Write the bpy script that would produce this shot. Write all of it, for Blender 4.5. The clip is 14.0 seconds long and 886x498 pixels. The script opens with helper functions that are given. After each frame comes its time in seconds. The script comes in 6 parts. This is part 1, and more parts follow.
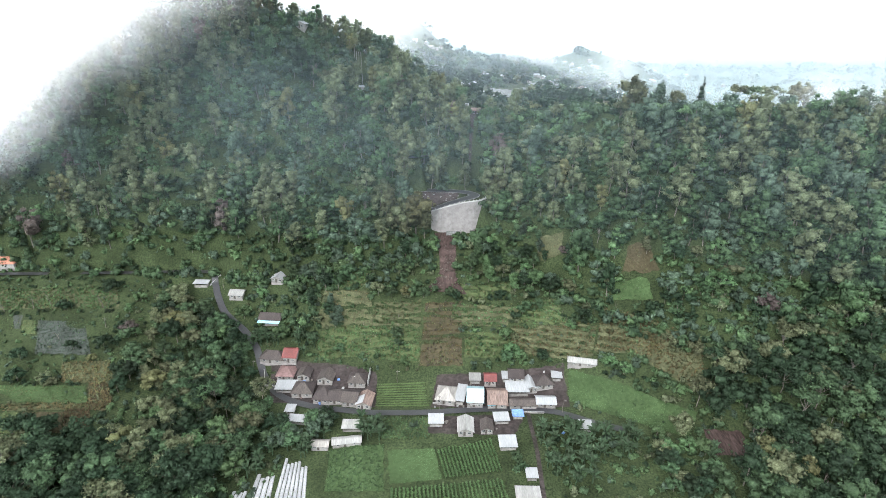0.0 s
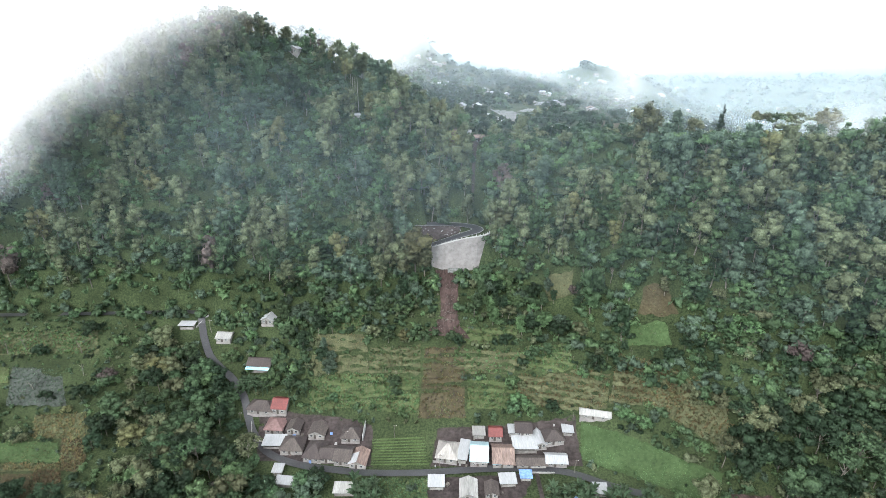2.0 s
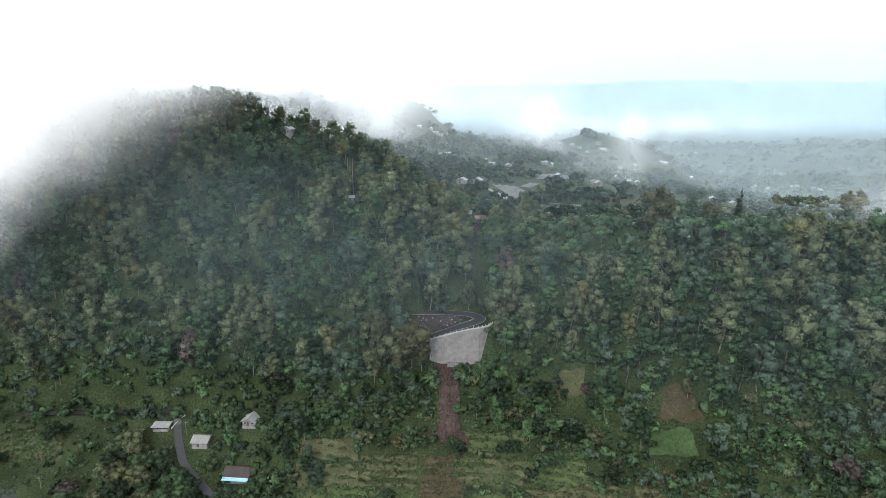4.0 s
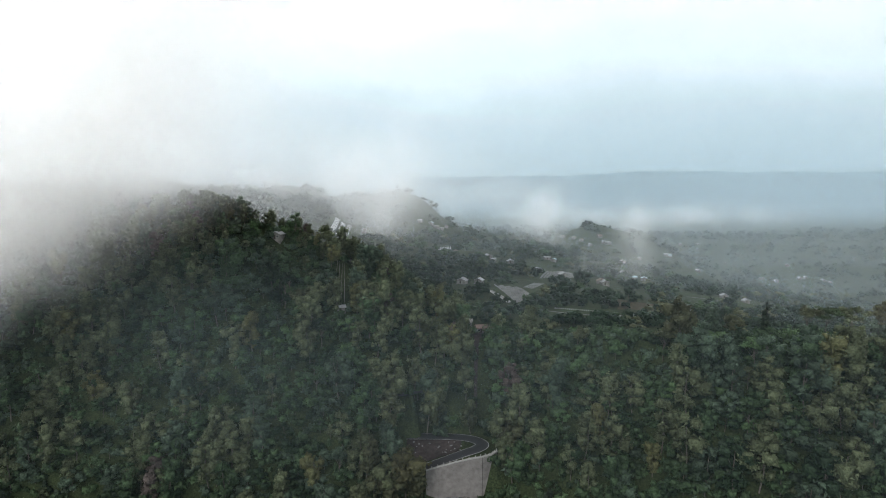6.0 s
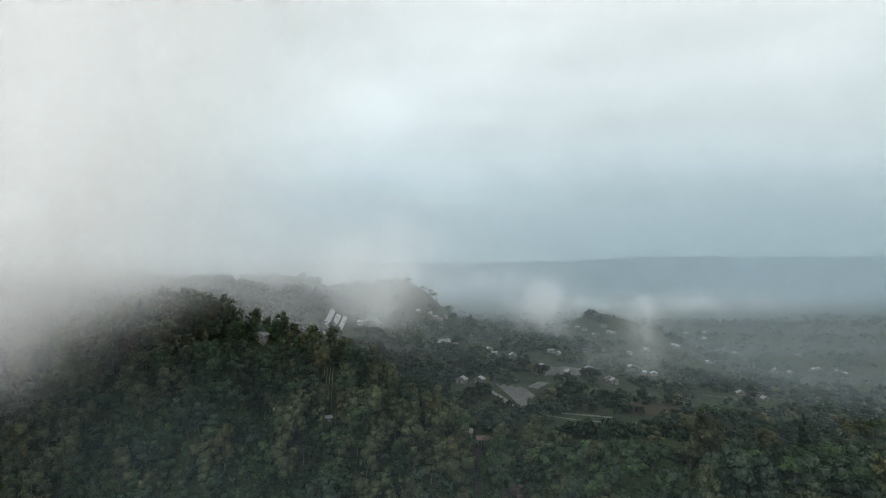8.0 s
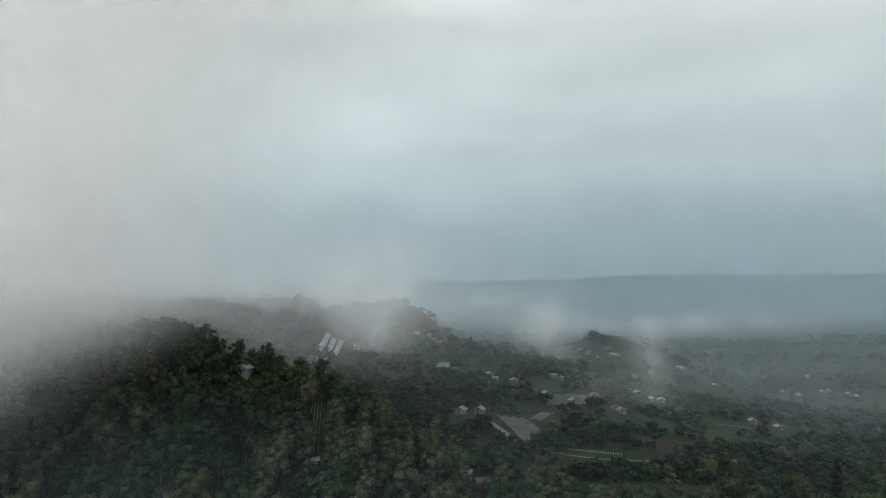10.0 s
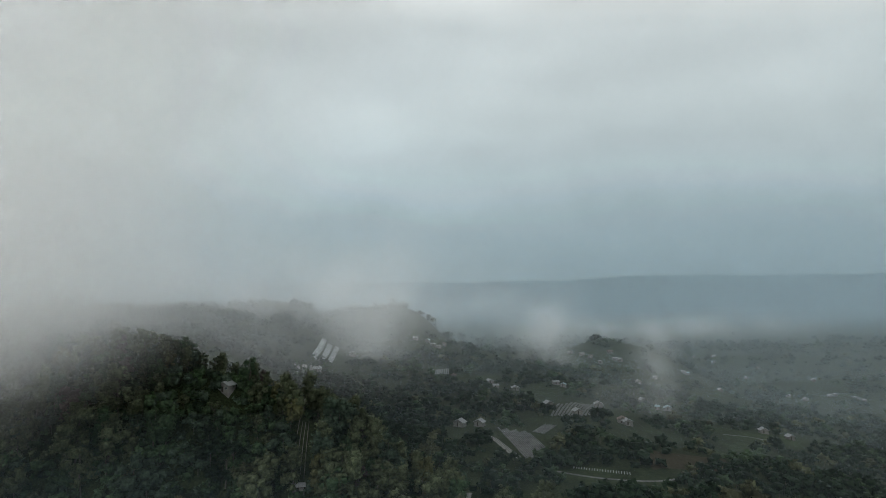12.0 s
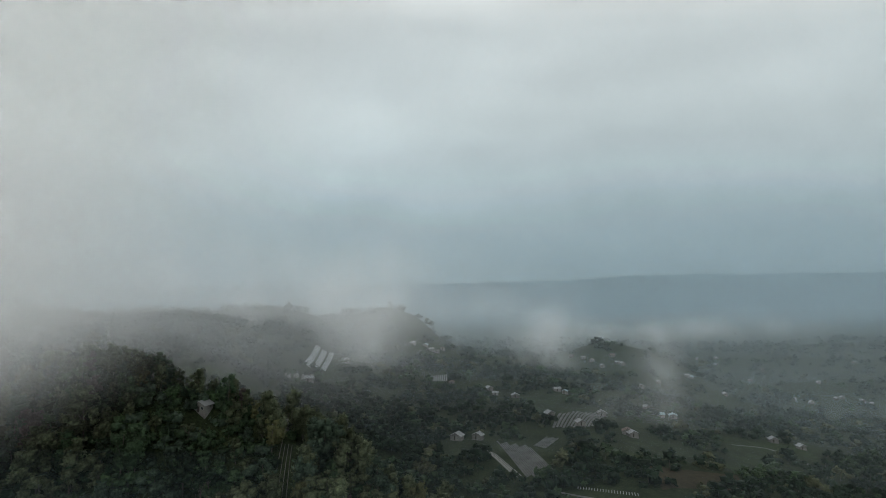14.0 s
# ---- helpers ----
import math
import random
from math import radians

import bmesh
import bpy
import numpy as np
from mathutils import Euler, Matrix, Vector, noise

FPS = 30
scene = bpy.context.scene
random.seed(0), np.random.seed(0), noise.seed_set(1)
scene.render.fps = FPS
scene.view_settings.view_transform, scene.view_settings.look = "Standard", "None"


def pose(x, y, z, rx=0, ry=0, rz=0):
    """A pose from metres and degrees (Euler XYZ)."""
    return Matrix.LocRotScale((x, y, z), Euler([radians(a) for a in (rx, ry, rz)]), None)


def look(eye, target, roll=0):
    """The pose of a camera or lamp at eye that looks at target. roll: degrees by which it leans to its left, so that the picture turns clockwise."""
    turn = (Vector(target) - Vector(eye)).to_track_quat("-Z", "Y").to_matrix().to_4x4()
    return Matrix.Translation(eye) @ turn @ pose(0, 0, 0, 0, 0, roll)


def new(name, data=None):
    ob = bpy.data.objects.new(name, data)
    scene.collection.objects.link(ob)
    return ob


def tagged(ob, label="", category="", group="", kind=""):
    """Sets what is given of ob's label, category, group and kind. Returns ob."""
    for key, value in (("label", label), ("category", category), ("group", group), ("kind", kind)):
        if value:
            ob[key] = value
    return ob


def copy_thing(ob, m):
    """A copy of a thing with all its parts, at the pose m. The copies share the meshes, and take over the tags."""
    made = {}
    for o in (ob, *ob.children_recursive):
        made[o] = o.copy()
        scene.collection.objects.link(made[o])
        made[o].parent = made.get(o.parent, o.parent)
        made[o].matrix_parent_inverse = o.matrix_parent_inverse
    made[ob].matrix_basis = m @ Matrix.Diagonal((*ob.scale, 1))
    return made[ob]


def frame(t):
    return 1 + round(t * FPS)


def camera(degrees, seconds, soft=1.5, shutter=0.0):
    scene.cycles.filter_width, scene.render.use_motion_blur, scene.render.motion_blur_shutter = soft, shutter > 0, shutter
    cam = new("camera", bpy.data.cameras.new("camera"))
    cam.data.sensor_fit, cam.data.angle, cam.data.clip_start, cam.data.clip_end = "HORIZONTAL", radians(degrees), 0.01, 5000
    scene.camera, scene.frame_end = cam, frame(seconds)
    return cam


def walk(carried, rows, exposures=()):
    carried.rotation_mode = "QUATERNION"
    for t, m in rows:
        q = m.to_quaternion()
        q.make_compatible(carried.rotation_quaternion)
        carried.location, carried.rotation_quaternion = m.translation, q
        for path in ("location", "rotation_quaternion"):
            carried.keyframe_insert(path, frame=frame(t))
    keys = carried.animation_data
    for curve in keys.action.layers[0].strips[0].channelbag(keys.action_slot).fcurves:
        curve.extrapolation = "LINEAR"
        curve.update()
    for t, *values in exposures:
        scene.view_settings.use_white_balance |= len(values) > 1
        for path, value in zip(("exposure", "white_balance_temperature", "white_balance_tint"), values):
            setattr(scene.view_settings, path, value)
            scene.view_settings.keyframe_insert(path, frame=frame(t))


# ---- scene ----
cam = camera(76.22, 14.0, 0.9)


def view(x, y, z, yaw, pitch, roll):
    """A level-flying camera: yaw to the left of +y, pitch up, in degrees."""
    return pose(x, y, z) @ pose(0, 0, 0, 0, 0, yaw) @ pose(0, 0, 0, 90 + pitch) @ pose(0, 0, 0, 0, 0, roll)


EXPOSURES = [(0.0, 1.55, 6300, 10), (2.0, 1.55, 6300, 10), (3.0, 1.25, 6300, 10), (5.5, -0.02, 6550, 10), (6.5, -0.33, 6600, 9), (7.5, -0.57, 6600, 8), (8.5, -0.83, 6600, 7), (11.0, -1.12, 6550, 6), (14.0, -1.16, 6550, 6)]
PATH = [
    (0, view(-1.65, -6.60, 157.42, -1.36, -22.66, 1.14)),
    (0.5, view(-0.94, -1.32, 158.63, -1.18, -22.38, 0.99)),
    (1, view(-0.25, 4.33, 160.05, -1.00, -22.15, 0.86)),
    (1.5, view(0.42, 10.23, 161.60, -0.82, -22.01, 0.73)),
    (2, view(1.06, 16.25, 163.26, -0.67, -21.70, 0.62)),
    (2.5, view(1.67, 22.29, 164.98, -0.52, -20.60, 0.52)),
    (3, view(2.26, 28.29, 166.72, -0.40, -19.32, 0.42)),
    (4.2, view(3.48, 41.55, 170.68, -0.22, -14.85, 0.26)),
    (5.5, view(4.81, 55.91, 174.96, -0.03, -9.09, 0.08)),
    (6, view(5.25, 60.83, 176.41, -0.00, -6.91, 0.03)),
    (6.5, view(5.67, 65.53, 177.78, 0.02, -4.80, -0.02)),
    (7, view(6.08, 70.06, 179.06, 0.02, -2.59, -0.07)),
    (7.5, view(6.47, 74.42, 180.27, 0.03, -0.38, -0.11)),
    (8, view(6.85, 78.63, 181.39, 0.03, 1.72, -0.15)),
    (8.5, view(7.22, 82.74, 182.45, 0.02, 3.07, -0.19)),
    (8.9, view(7.54, 85.92, 183.17, 0.02, 3.38, -0.23)),
    (9.6, view(8.08, 91.48, 184.44, 0.03, 3.55, -0.29)),
    (11, view(9.17, 102.60, 186.98, 0.03, 3.57, -0.41)),
    (11.5, view(9.62, 106.58, 187.81, 0.04, 3.61, -0.46)),
    (12, view(10.09, 110.60, 188.65, 0.05, 3.65, -0.52)),
    (12.5, view(10.60, 114.64, 189.50, 0.05, 3.66, -0.58)),
    (13, view(11.16, 118.69, 190.38, 0.05, 3.68, -0.65)),
    (13.5, view(11.78, 122.72, 191.29, 0.04, 3.63, -0.73)),
    (14, view(12.46, 126.70, 192.24, 0.01, 3.68, -0.82)),
]
walk(cam, PATH, EXPOSURES)
# ---- lie of the land ----
# Cross-sections from west to east: start of the slope, start of the steep wood, crest.
LAND_X = (-330, -250, -180, -120, -80, -40, 0, 30, 60, 100, 130, 170, 250, 330)
SLOPE_Y = (205, 205, 205, 215, 222, 197, 194, 194, 194, 186, 172, 165, 160, 160)
SLOPE_Z = (-2, 0, 2, 0, -1, -2, -2, -1, 0, 2, 2, 0, 0, 0)
STEEP_Y = (290, 280, 272, 270, 264, 258, 272, 272, 242, 218, 200, 190, 190, 190)
STEEP_Z = (35, 30, 27, 26, 29, 33, 49, 49, 33, 26, 28, 25, 25, 25)
CREST_Y = (345, 342, 340, 340, 336, 334, 318, 318, 296, 276, 270, 268, 280, 290)
CREST_Z = (160, 163, 163, 160, 153, 137, 111, 101, 107, 115, 116, 117, 119, 121)


def ease(u):
    u = np.clip(u, 0, 1)
    return u * u * (3 - 2 * u)


def across(values, x):
    """A section's value at x, eased between the stations."""
    grid = np.arange(-330.0, 331.0, 5.0)
    line = np.interp(grid, LAND_X, values)
    kernel = np.hanning(9) / np.hanning(9).sum()
    line = np.convolve(np.pad(line, 4, "edge"), kernel, "valid")
    return np.interp(x, grid, line)


def wave(x, y, size, seed):
    """Smooth, irregular swells between -1 and 1."""
    a, b = x / size, y / size
    return (np.sin(a * 1.7 + seed + 1.3 * np.sin(b * 1.1 + seed * 2)) + np.sin(b * 1.9 - seed * 1.7 + 1.1 * np.sin(a * 1.3 + seed)) + np.sin((a + b) * 1.2 + seed * 3)) / 3


def plateau_z(x, y):
    west = 0.29 * np.clip(-x, 0, 400) + 0.5 * np.clip(-x - 100, 0, 80)
    west = 68 * np.tanh(west / 68) * (0.8 + 0.2 * ease((y - 350) / 130)) + 9 * wave(x, y, 38, 6.0) * ease((-x - 90) / 60)
    z = 104 + west - np.clip(x - 110, 0, 400) * 0.2 - np.clip(y - 420, 0, 900) * 0.025
    fade = 1 - 0.8 * ease((y - 820) / 500)
    z = 60 + (z - 60) * fade - 45 * ease((y - 1100) / 2200)
    # the wooded spur on the west and the knoll on the east of the plain
    z = z + 54 * np.exp(-(np.abs(x + 55) / 72) ** 2.6 - ((y - 950) / 120) ** 2)
    z = z + 12 * np.exp(-((x + 220) / 120) ** 2 - ((y - 930) / 140) ** 2)
    z = z + 44 * np.exp(-(np.abs(x - 292) / 95) ** 3 - ((y - 970) / 100) ** 2)
    far = ease((y - 350) / 300)
    return z + far * (3.5 * wave(x, y, 60, 1.0) + 5 * wave(x, y, 150, 2.0))


def ground_z(x, y):
    """The height of the land."""
    x, y = np.asarray(x, float), np.asarray(y, float)
    y0, z0, y1, z1 = across(SLOPE_Y, x), across(SLOPE_Z, x), across(STEEP_Y, x), across(STEEP_Z, x)
    y2, z2 = across(CREST_Y, x), across(CREST_Z, x)
    z = z0 - 0.1 * np.clip(y0 - y, 0, 150)
    v = np.clip((y - y0) / (y1 - y0), 0, 1)
    village = ease((x + 75) / 20) * (1 - ease((x - 62) / 20))
    rise = z0 + (z1 - z0) * (v - 0.11 * village * np.sin(6.2832 * v))
    step = rise / 2.4
    terrace = 2.4 * (np.floor(step) + ease((step - np.floor(step) - 0.62) / 0.38))
    fields = ease((x + 60) / 15) * (1 - ease((x - 85) / 15)) * ease((v - 0.3) / 0.1) * (1 - ease((v - 0.85) / 0.15))
    z = np.where(y > y0, rise + 0.6 * fields * (terrace - rise), z)
    u = np.clip((y - y1) / (y2 - y1), 0, 1)
    z = np.where(y > y1, z1 + (z2 - z1) * (0.48 * u + 0.52 * np.sin(u * 1.5708)), z)
    back = ease((y - y2) / 70)
    z = np.where(y > y2, z2 + (plateau_z(x, y) - z2) * back, z)
    rough = ease((y - y1) / 15) * (1 - ease((y - y2 - 10) / 60))
    z = z + rough * (2.2 * wave(x, y, 22, 4.0) + 1.0 * wave(x, y, 9, 5.0))
    # the level bend of the mountain road behind its wall
    bend = ease((x + 16) / 6) * (1 - ease((x - 26) / 5)) * ease((y - 273.4) / 1.6) * (1 - ease((y - 294) / 10))
    z = z + bend * (road_bend_z(x, y) - 0.3 - z)
    # the next turn of the road, higher in the wood
    turn = (1 - ease((np.abs(y - 294.5) - 2.2) / 3)) * ease((x + 27) / 4) * (1 - ease((x + 8) / 4))
    z = z + turn * (85.0 + 0.1 * x + 1.5 - z)
    # the bench of the lane along the foot of the wood
    bench = (1 - ease((np.abs(y - 269.5) - 2.6) / 3.5)) * ease((-108 - x) / 8)
    return z + bench * (27.0 + 0.018 * (x + 120) - z)


def road_bend_z(x, y):
    return 67.6 - 10.0 * ease((22 - x) / 42) * (1 - ease((y - 280) / 8)) + 0 * y
# ---- world, sun ----
scene.cycles.transparent_max_bounces = 80
world = bpy.data.worlds.new("overcast_sky")
scene.world = world
world.use_nodes = True
wn, wl = world.node_tree.nodes, world.node_tree.links
wn.clear()
w_out, w_bg = wn.new("ShaderNodeOutputWorld"), wn.new("ShaderNodeBackground")
w_sky, w_tc, w_mix = wn.new("ShaderNodeTexSky"), wn.new("ShaderNodeTexCoord"), wn.new("ShaderNodeMix")
w_sep, w_ramp, w_noise, w_cloud = wn.new("ShaderNodeSeparateXYZ"), wn.new("ShaderNodeValToRGB"), wn.new("ShaderNodeTexNoise"), wn.new("ShaderNodeMix")
w_map = wn.new("ShaderNodeMapping")
w_sky.sky_type, w_sky.sun_disc, w_sky.sun_elevation, w_sky.sun_rotation = "NISHITA", False, radians(39), radians(-60)
w_ramp.color_ramp.elements[0].position, w_ramp.color_ramp.elements[0].color = 0.0, (4.9, 6.4, 7.2, 1)
w_ramp.color_ramp.elements[1].position, w_ramp.color_ramp.elements[1].color = 1.0, (6.4, 6.6, 6.8, 1)
high = w_ramp.color_ramp.elements.new(0.45)
high.color = (14.4, 15.0, 15.2, 1)
mid = w_ramp.color_ramp.elements.new(0.16)
mid.color = (11.6, 13.0, 13.5, 1)
w_map.inputs["Scale"].default_value = (1.5, 1.5, 5)
w_noise.inputs["Scale"].default_value, w_noise.inputs["Detail"].default_value = 2.2, 5
w_cloud.data_type = w_mix.data_type = "RGBA"
w_cloud.blend_type = "MULTIPLY"
w_tone = wn.new("ShaderNodeMapRange")
w_tone.inputs["From Min"].default_value, w_tone.inputs["From Max"].default_value = 0.3, 0.7
w_tone.inputs["To Min"].default_value, w_tone.inputs["To Max"].default_value = 0.88, 1.12
w_cloud.inputs[0].default_value = 1.0
w_side, w_both = wn.new("ShaderNodeMapRange"), wn.new("ShaderNodeMath")
w_side.inputs["From Min"].default_value, w_side.inputs["From Max"].default_value = -0.6, 0.7
w_side.inputs["To Min"].default_value, w_side.inputs["To Max"].default_value = 1.22, 0.9
w_both.operation = "MULTIPLY"
w_mix.inputs[0].default_value = 0.86
wl.new(w_tc.outputs["Generated"], w_sep.inputs[0])
wl.new(w_sep.outputs["Z"], w_ramp.inputs[0])
wl.new(w_tc.outputs["Generated"], w_map.inputs[0])
wl.new(w_map.outputs[0], w_noise.inputs["Vector"])
wl.new(w_noise.outputs[0], w_tone.inputs[0])
wl.new(w_ramp.outputs[0], w_cloud.inputs[6])
wl.new(w_sep.outputs["X"], w_side.inputs[0])
wl.new(w_tone.outputs[0], w_both.inputs[0])
wl.new(w_side.outputs[0], w_both.inputs[1])
wl.new(w_both.outputs[0], w_cloud.inputs[7])
wl.new(w_sky.outputs[0], w_mix.inputs[6])
wl.new(w_cloud.outputs[2], w_mix.inputs[7])
wl.new(w_mix.outputs[2], w_bg.inputs[0])
w_bg.inputs[1].default_value = 0.12
wl.new(w_bg.outputs[0], w_out.inputs[0])

sun = new("sun", bpy.data.lights.new("sun", "SUN"))
sun.data.energy, sun.data.angle, sun.data.color = 1.25, radians(22), (1.0, 0.97, 0.92)
sun.matrix_world = look((0, 0, 400), (60, 120, 290))


# ---- materials ----
TONE = 0.8


def material(name, dark, light, size=1.0, big=14.0, rough=0.8, bump=0.25, vary=0.25, island=0.0, each=0.0, metal=0.0, glow=0.0, stretch=(1, 1, 1), thin=0.0):
    """A weathered surface: fine grain, large stains, relief. vary: strength of the stains; island, each: from piece to piece, from thing to thing; thin: light through leaves."""
    m = bpy.data.materials.new(name)
    m.use_nodes = True
    n, l = m.node_tree.nodes, m.node_tree.links
    b, out = n["Principled BSDF"], n["Material Output"]
    tc, mp, fine, coarse, ramp = n.new("ShaderNodeTexCoord"), n.new("ShaderNodeMapping"), n.new("ShaderNodeTexNoise"), n.new("ShaderNodeTexNoise"), n.new("ShaderNodeValToRGB")
    tint, tone, hsv, bmp, info, geo = n.new("ShaderNodeMapRange"), n.new("ShaderNodeMath"), n.new("ShaderNodeHueSaturation"), n.new("ShaderNodeBump"), n.new("ShaderNodeObjectInfo"), n.new("ShaderNodeNewGeometry")
    mp.inputs["Scale"].default_value = stretch
    l.new(tc.outputs["Object"], mp.inputs[0])
    for tex, s in ((fine, size), (coarse, big)):
        tex.inputs["Scale"].default_value, tex.inputs["Detail"].default_value = 1.0 / s, 4
        l.new(mp.outputs[0], tex.inputs["Vector"])
    ramp.color_ramp.elements[0].position, ramp.color_ramp.elements[1].position = 0.32, 0.68
    ramp.color_ramp.elements[0].color, ramp.color_ramp.elements[1].color = (*(TONE * c for c in dark), 1), (*(TONE * c for c in light), 1)
    l.new(fine.outputs[0], ramp.inputs[0])
    tint.inputs["From Min"].default_value, tint.inputs["From Max"].default_value = 0.3, 0.7
    tint.inputs["To Min"].default_value, tint.inputs["To Max"].default_value = 1 - vary, 1 + vary
    l.new(coarse.outputs[0], tint.inputs[0])
    last = tint.outputs[0]
    for source, k in ((info.outputs["Random"], each), (geo.outputs["Random Per Island"], island)):
        if k:
            r, mul = n.new("ShaderNodeMapRange"), n.new("ShaderNodeMath")
            r.inputs["To Min"].default_value, r.inputs["To Max"].default_value = 1 - k, 1 + k
            mul.operation = "MULTIPLY"
            l.new(source, r.inputs[0]), l.new(r.outputs[0], mul.inputs[0]), l.new(last, mul.inputs[1])
            last = mul.outputs[0]
    l.new(ramp.outputs[0], hsv.inputs["Color"])
    l.new(last, hsv.inputs["Value"])
    if each:
        hue = n.new("ShaderNodeMapRange")
        hue.inputs["To Min"].default_value, hue.inputs["To Max"].default_value = 0.5 - 0.06 * each, 0.5 + 0.06 * each
        l.new(info.outputs["Random"], hue.inputs[0]), l.new(hue.outputs[0], hsv.inputs["Hue"])
    l.new(hsv.outputs[0], b.inputs["Base Color"])
    b.inputs["Roughness"].default_value, b.inputs["Metallic"].default_value = rough, metal
    if rough >= 0.9:
        b.inputs["Specular IOR Level"].default_value = 0.1
    if bump:
        bmp.inputs["Strength"].default_value, bmp.inputs["Distance"].default_value = bump, size * 0.3
        l.new(fine.outputs[0], bmp.inputs["Height"]), l.new(bmp.outputs[0], b.inputs["Normal"])
    if thin:
        b.inputs["Specular IOR Level"].default_value = 0.15
        tr, mix = n.new("ShaderNodeBsdfTranslucent"), n.new("ShaderNodeMixShader")
        mix.inputs[0].default_value = thin
        l.new(hsv.outputs[0], tr.inputs[0]), l.new(b.outputs[0], mix.inputs[1]), l.new(tr.outputs[0], mix.inputs[2]), l.new(mix.outputs[0], out.inputs[0])
    return m


def leaf(name, dark, light, vary=0.42):
    return material(name, dark, light, 0.7, 9.0, 0.65, 0.5, vary, 0.12, 0.3, thin=0.25)


M_GROUND = material("undergrowth", (0.014, 0.022, 0.010), (0.052, 0.068, 0.030), 0.75, 13, 0.95, 0.9, 0.3)
M_ASPHALT = material("wet_asphalt", (0.021, 0.021, 0.024), (0.040, 0.039, 0.042), 0.6, 9, 0.55, 0.15, 0.2)
M_NEWROAD = material("new_asphalt", (0.02, 0.021, 0.024), (0.035, 0.036, 0.04), 0.6, 9, 0.5, 0.1, 0.15)
M_CONCRETE = material("stained_concrete", (0.183, 0.165, 0.158), (0.257, 0.237, 0.228), 2.0, 8, 0.85, 0.05, 0.2, stretch=(1, 1, 1))
M_KERB = material("kerb_paint", (0.330, 0.324, 0.312), (0.432, 0.426, 0.414), 0.5, 4, 0.7, 0.1, 0.15)
M_SOIL = material("red_soil", (0.027, 0.019, 0.017), (0.078, 0.053, 0.048), 0.9, 5, 0.95, 0.8, 0.3, stretch=(1.6, 0.35, 0.35))
M_YARD = material("bare_earth", (0.030, 0.024, 0.023), (0.060, 0.049, 0.047), 1.2, 7, 0.95, 0.5, 0.3)
M_TILE = material("brown_roof_tile", (0.031, 0.024, 0.022), (0.068, 0.052, 0.047), 0.5, 4, 0.85, 0.5, 0.3, each=0.3, stretch=(2, 0.6, 1))
M_RED = material("red_metal_roof", (0.110, 0.024, 0.022), (0.165, 0.041, 0.035), 0.6, 4, 0.55, 0.2, 0.2)
M_FADED = material("faded_red_tile", (0.110, 0.060, 0.056), (0.172, 0.102, 0.095), 0.6, 4, 0.8, 0.4, 0.25)
M_ORANGE = material("orange_tile", (0.26, 0.10, 0.06), (0.38, 0.17, 0.11), 0.6, 4, 0.8, 0.4, 0.25)
M_ZINC = material("bright_zinc_sheet", (0.246, 0.251, 0.254), (0.341, 0.345, 0.350), 0.8, 4, 0.45, 0.1, 0.1, each=0.12, stretch=(3, 0.4, 1))
M_PALE = material("grey_fibre_sheet", (0.200, 0.194, 0.183), (0.305, 0.299, 0.282), 0.8, 4, 0.8, 0.2, 0.2, each=0.2, stretch=(3, 0.4, 1))
M_GREY = material("weathered_grey_sheet", (0.19, 0.175, 0.16), (0.31, 0.285, 0.26), 0.8, 4, 0.85, 0.3, 0.25, each=0.2, stretch=(3, 0.4, 1))
M_RUST = material("rusty_sheet", (0.11, 0.07, 0.055), (0.23, 0.165, 0.14), 0.9, 3, 0.75, 0.3, 0.3, stretch=(3, 0.4, 1))
M_ICE = material("pale_blue_sheet", (0.270, 0.400, 0.430), (0.370, 0.490, 0.520), 0.8, 5, 0.45, 0.1, 0.1, stretch=(3, 0.4, 1))
M_BLUE = material("light_blue_awning", (0.240, 0.496, 0.592), (0.336, 0.592, 0.672), 0.8, 5, 0.5, 0.1, 0.1)
M_TARP = material("blue_tarpaulin", (0.10, 0.20, 0.45), (0.20, 0.32, 0.58), 0.8, 3, 0.5, 0.3, 0.25)
M_TEAL = material("teal_tarpaulin", (0.05, 0.32, 0.42), (0.10, 0.45, 0.55), 0.6, 3, 0.5, 0.2, 0.2)
M_WALL = material("limewashed_wall", (0.184, 0.174, 0.162), (0.276, 0.263, 0.245), 0.9, 5, 0.9, 0.15, 0.2, each=0.2)
M_DARK = material("dark_doorway_wood", (0.03, 0.025, 0.02), (0.07, 0.055, 0.045), 0.4, 3, 0.7, 0.1, 0.2)
M_GLASS = material("window_pane", (0.03, 0.035, 0.04), (0.05, 0.055, 0.06), 0.6, 3, 0.15, 0, 0.2)
M_TIMBER = material("grey_timber", (0.098, 0.084, 0.070), (0.182, 0.161, 0.140), 0.3, 3, 0.85, 0.3, 0.3, each=0.3)
M_BARK = material("pale_bark", (0.112, 0.098, 0.081), (0.238, 0.217, 0.189), 0.5, 5, 0.9, 0.4, 0.3, each=0.3)
M_WOODBARK = material("grey_bark", (0.09, 0.08, 0.068), (0.19, 0.172, 0.15), 0.5, 5, 0.9, 0.3, 0.3)
M_PLASTIC = material("silver_mulch_film", (0.228, 0.228, 0.233), (0.327, 0.327, 0.336), 0.6, 6, 0.4, 0.15, 0.12)
M_STONE = material("grey_field_stone", (0.112, 0.115, 0.112), (0.238, 0.238, 0.231), 0.7, 6, 0.9, 0.4, 0.25)
M_ROCK = material("tumbled_rock", (0.071, 0.059, 0.050), (0.134, 0.118, 0.105), 0.5, 3, 0.9, 0.4, 0.25, island=0.25)
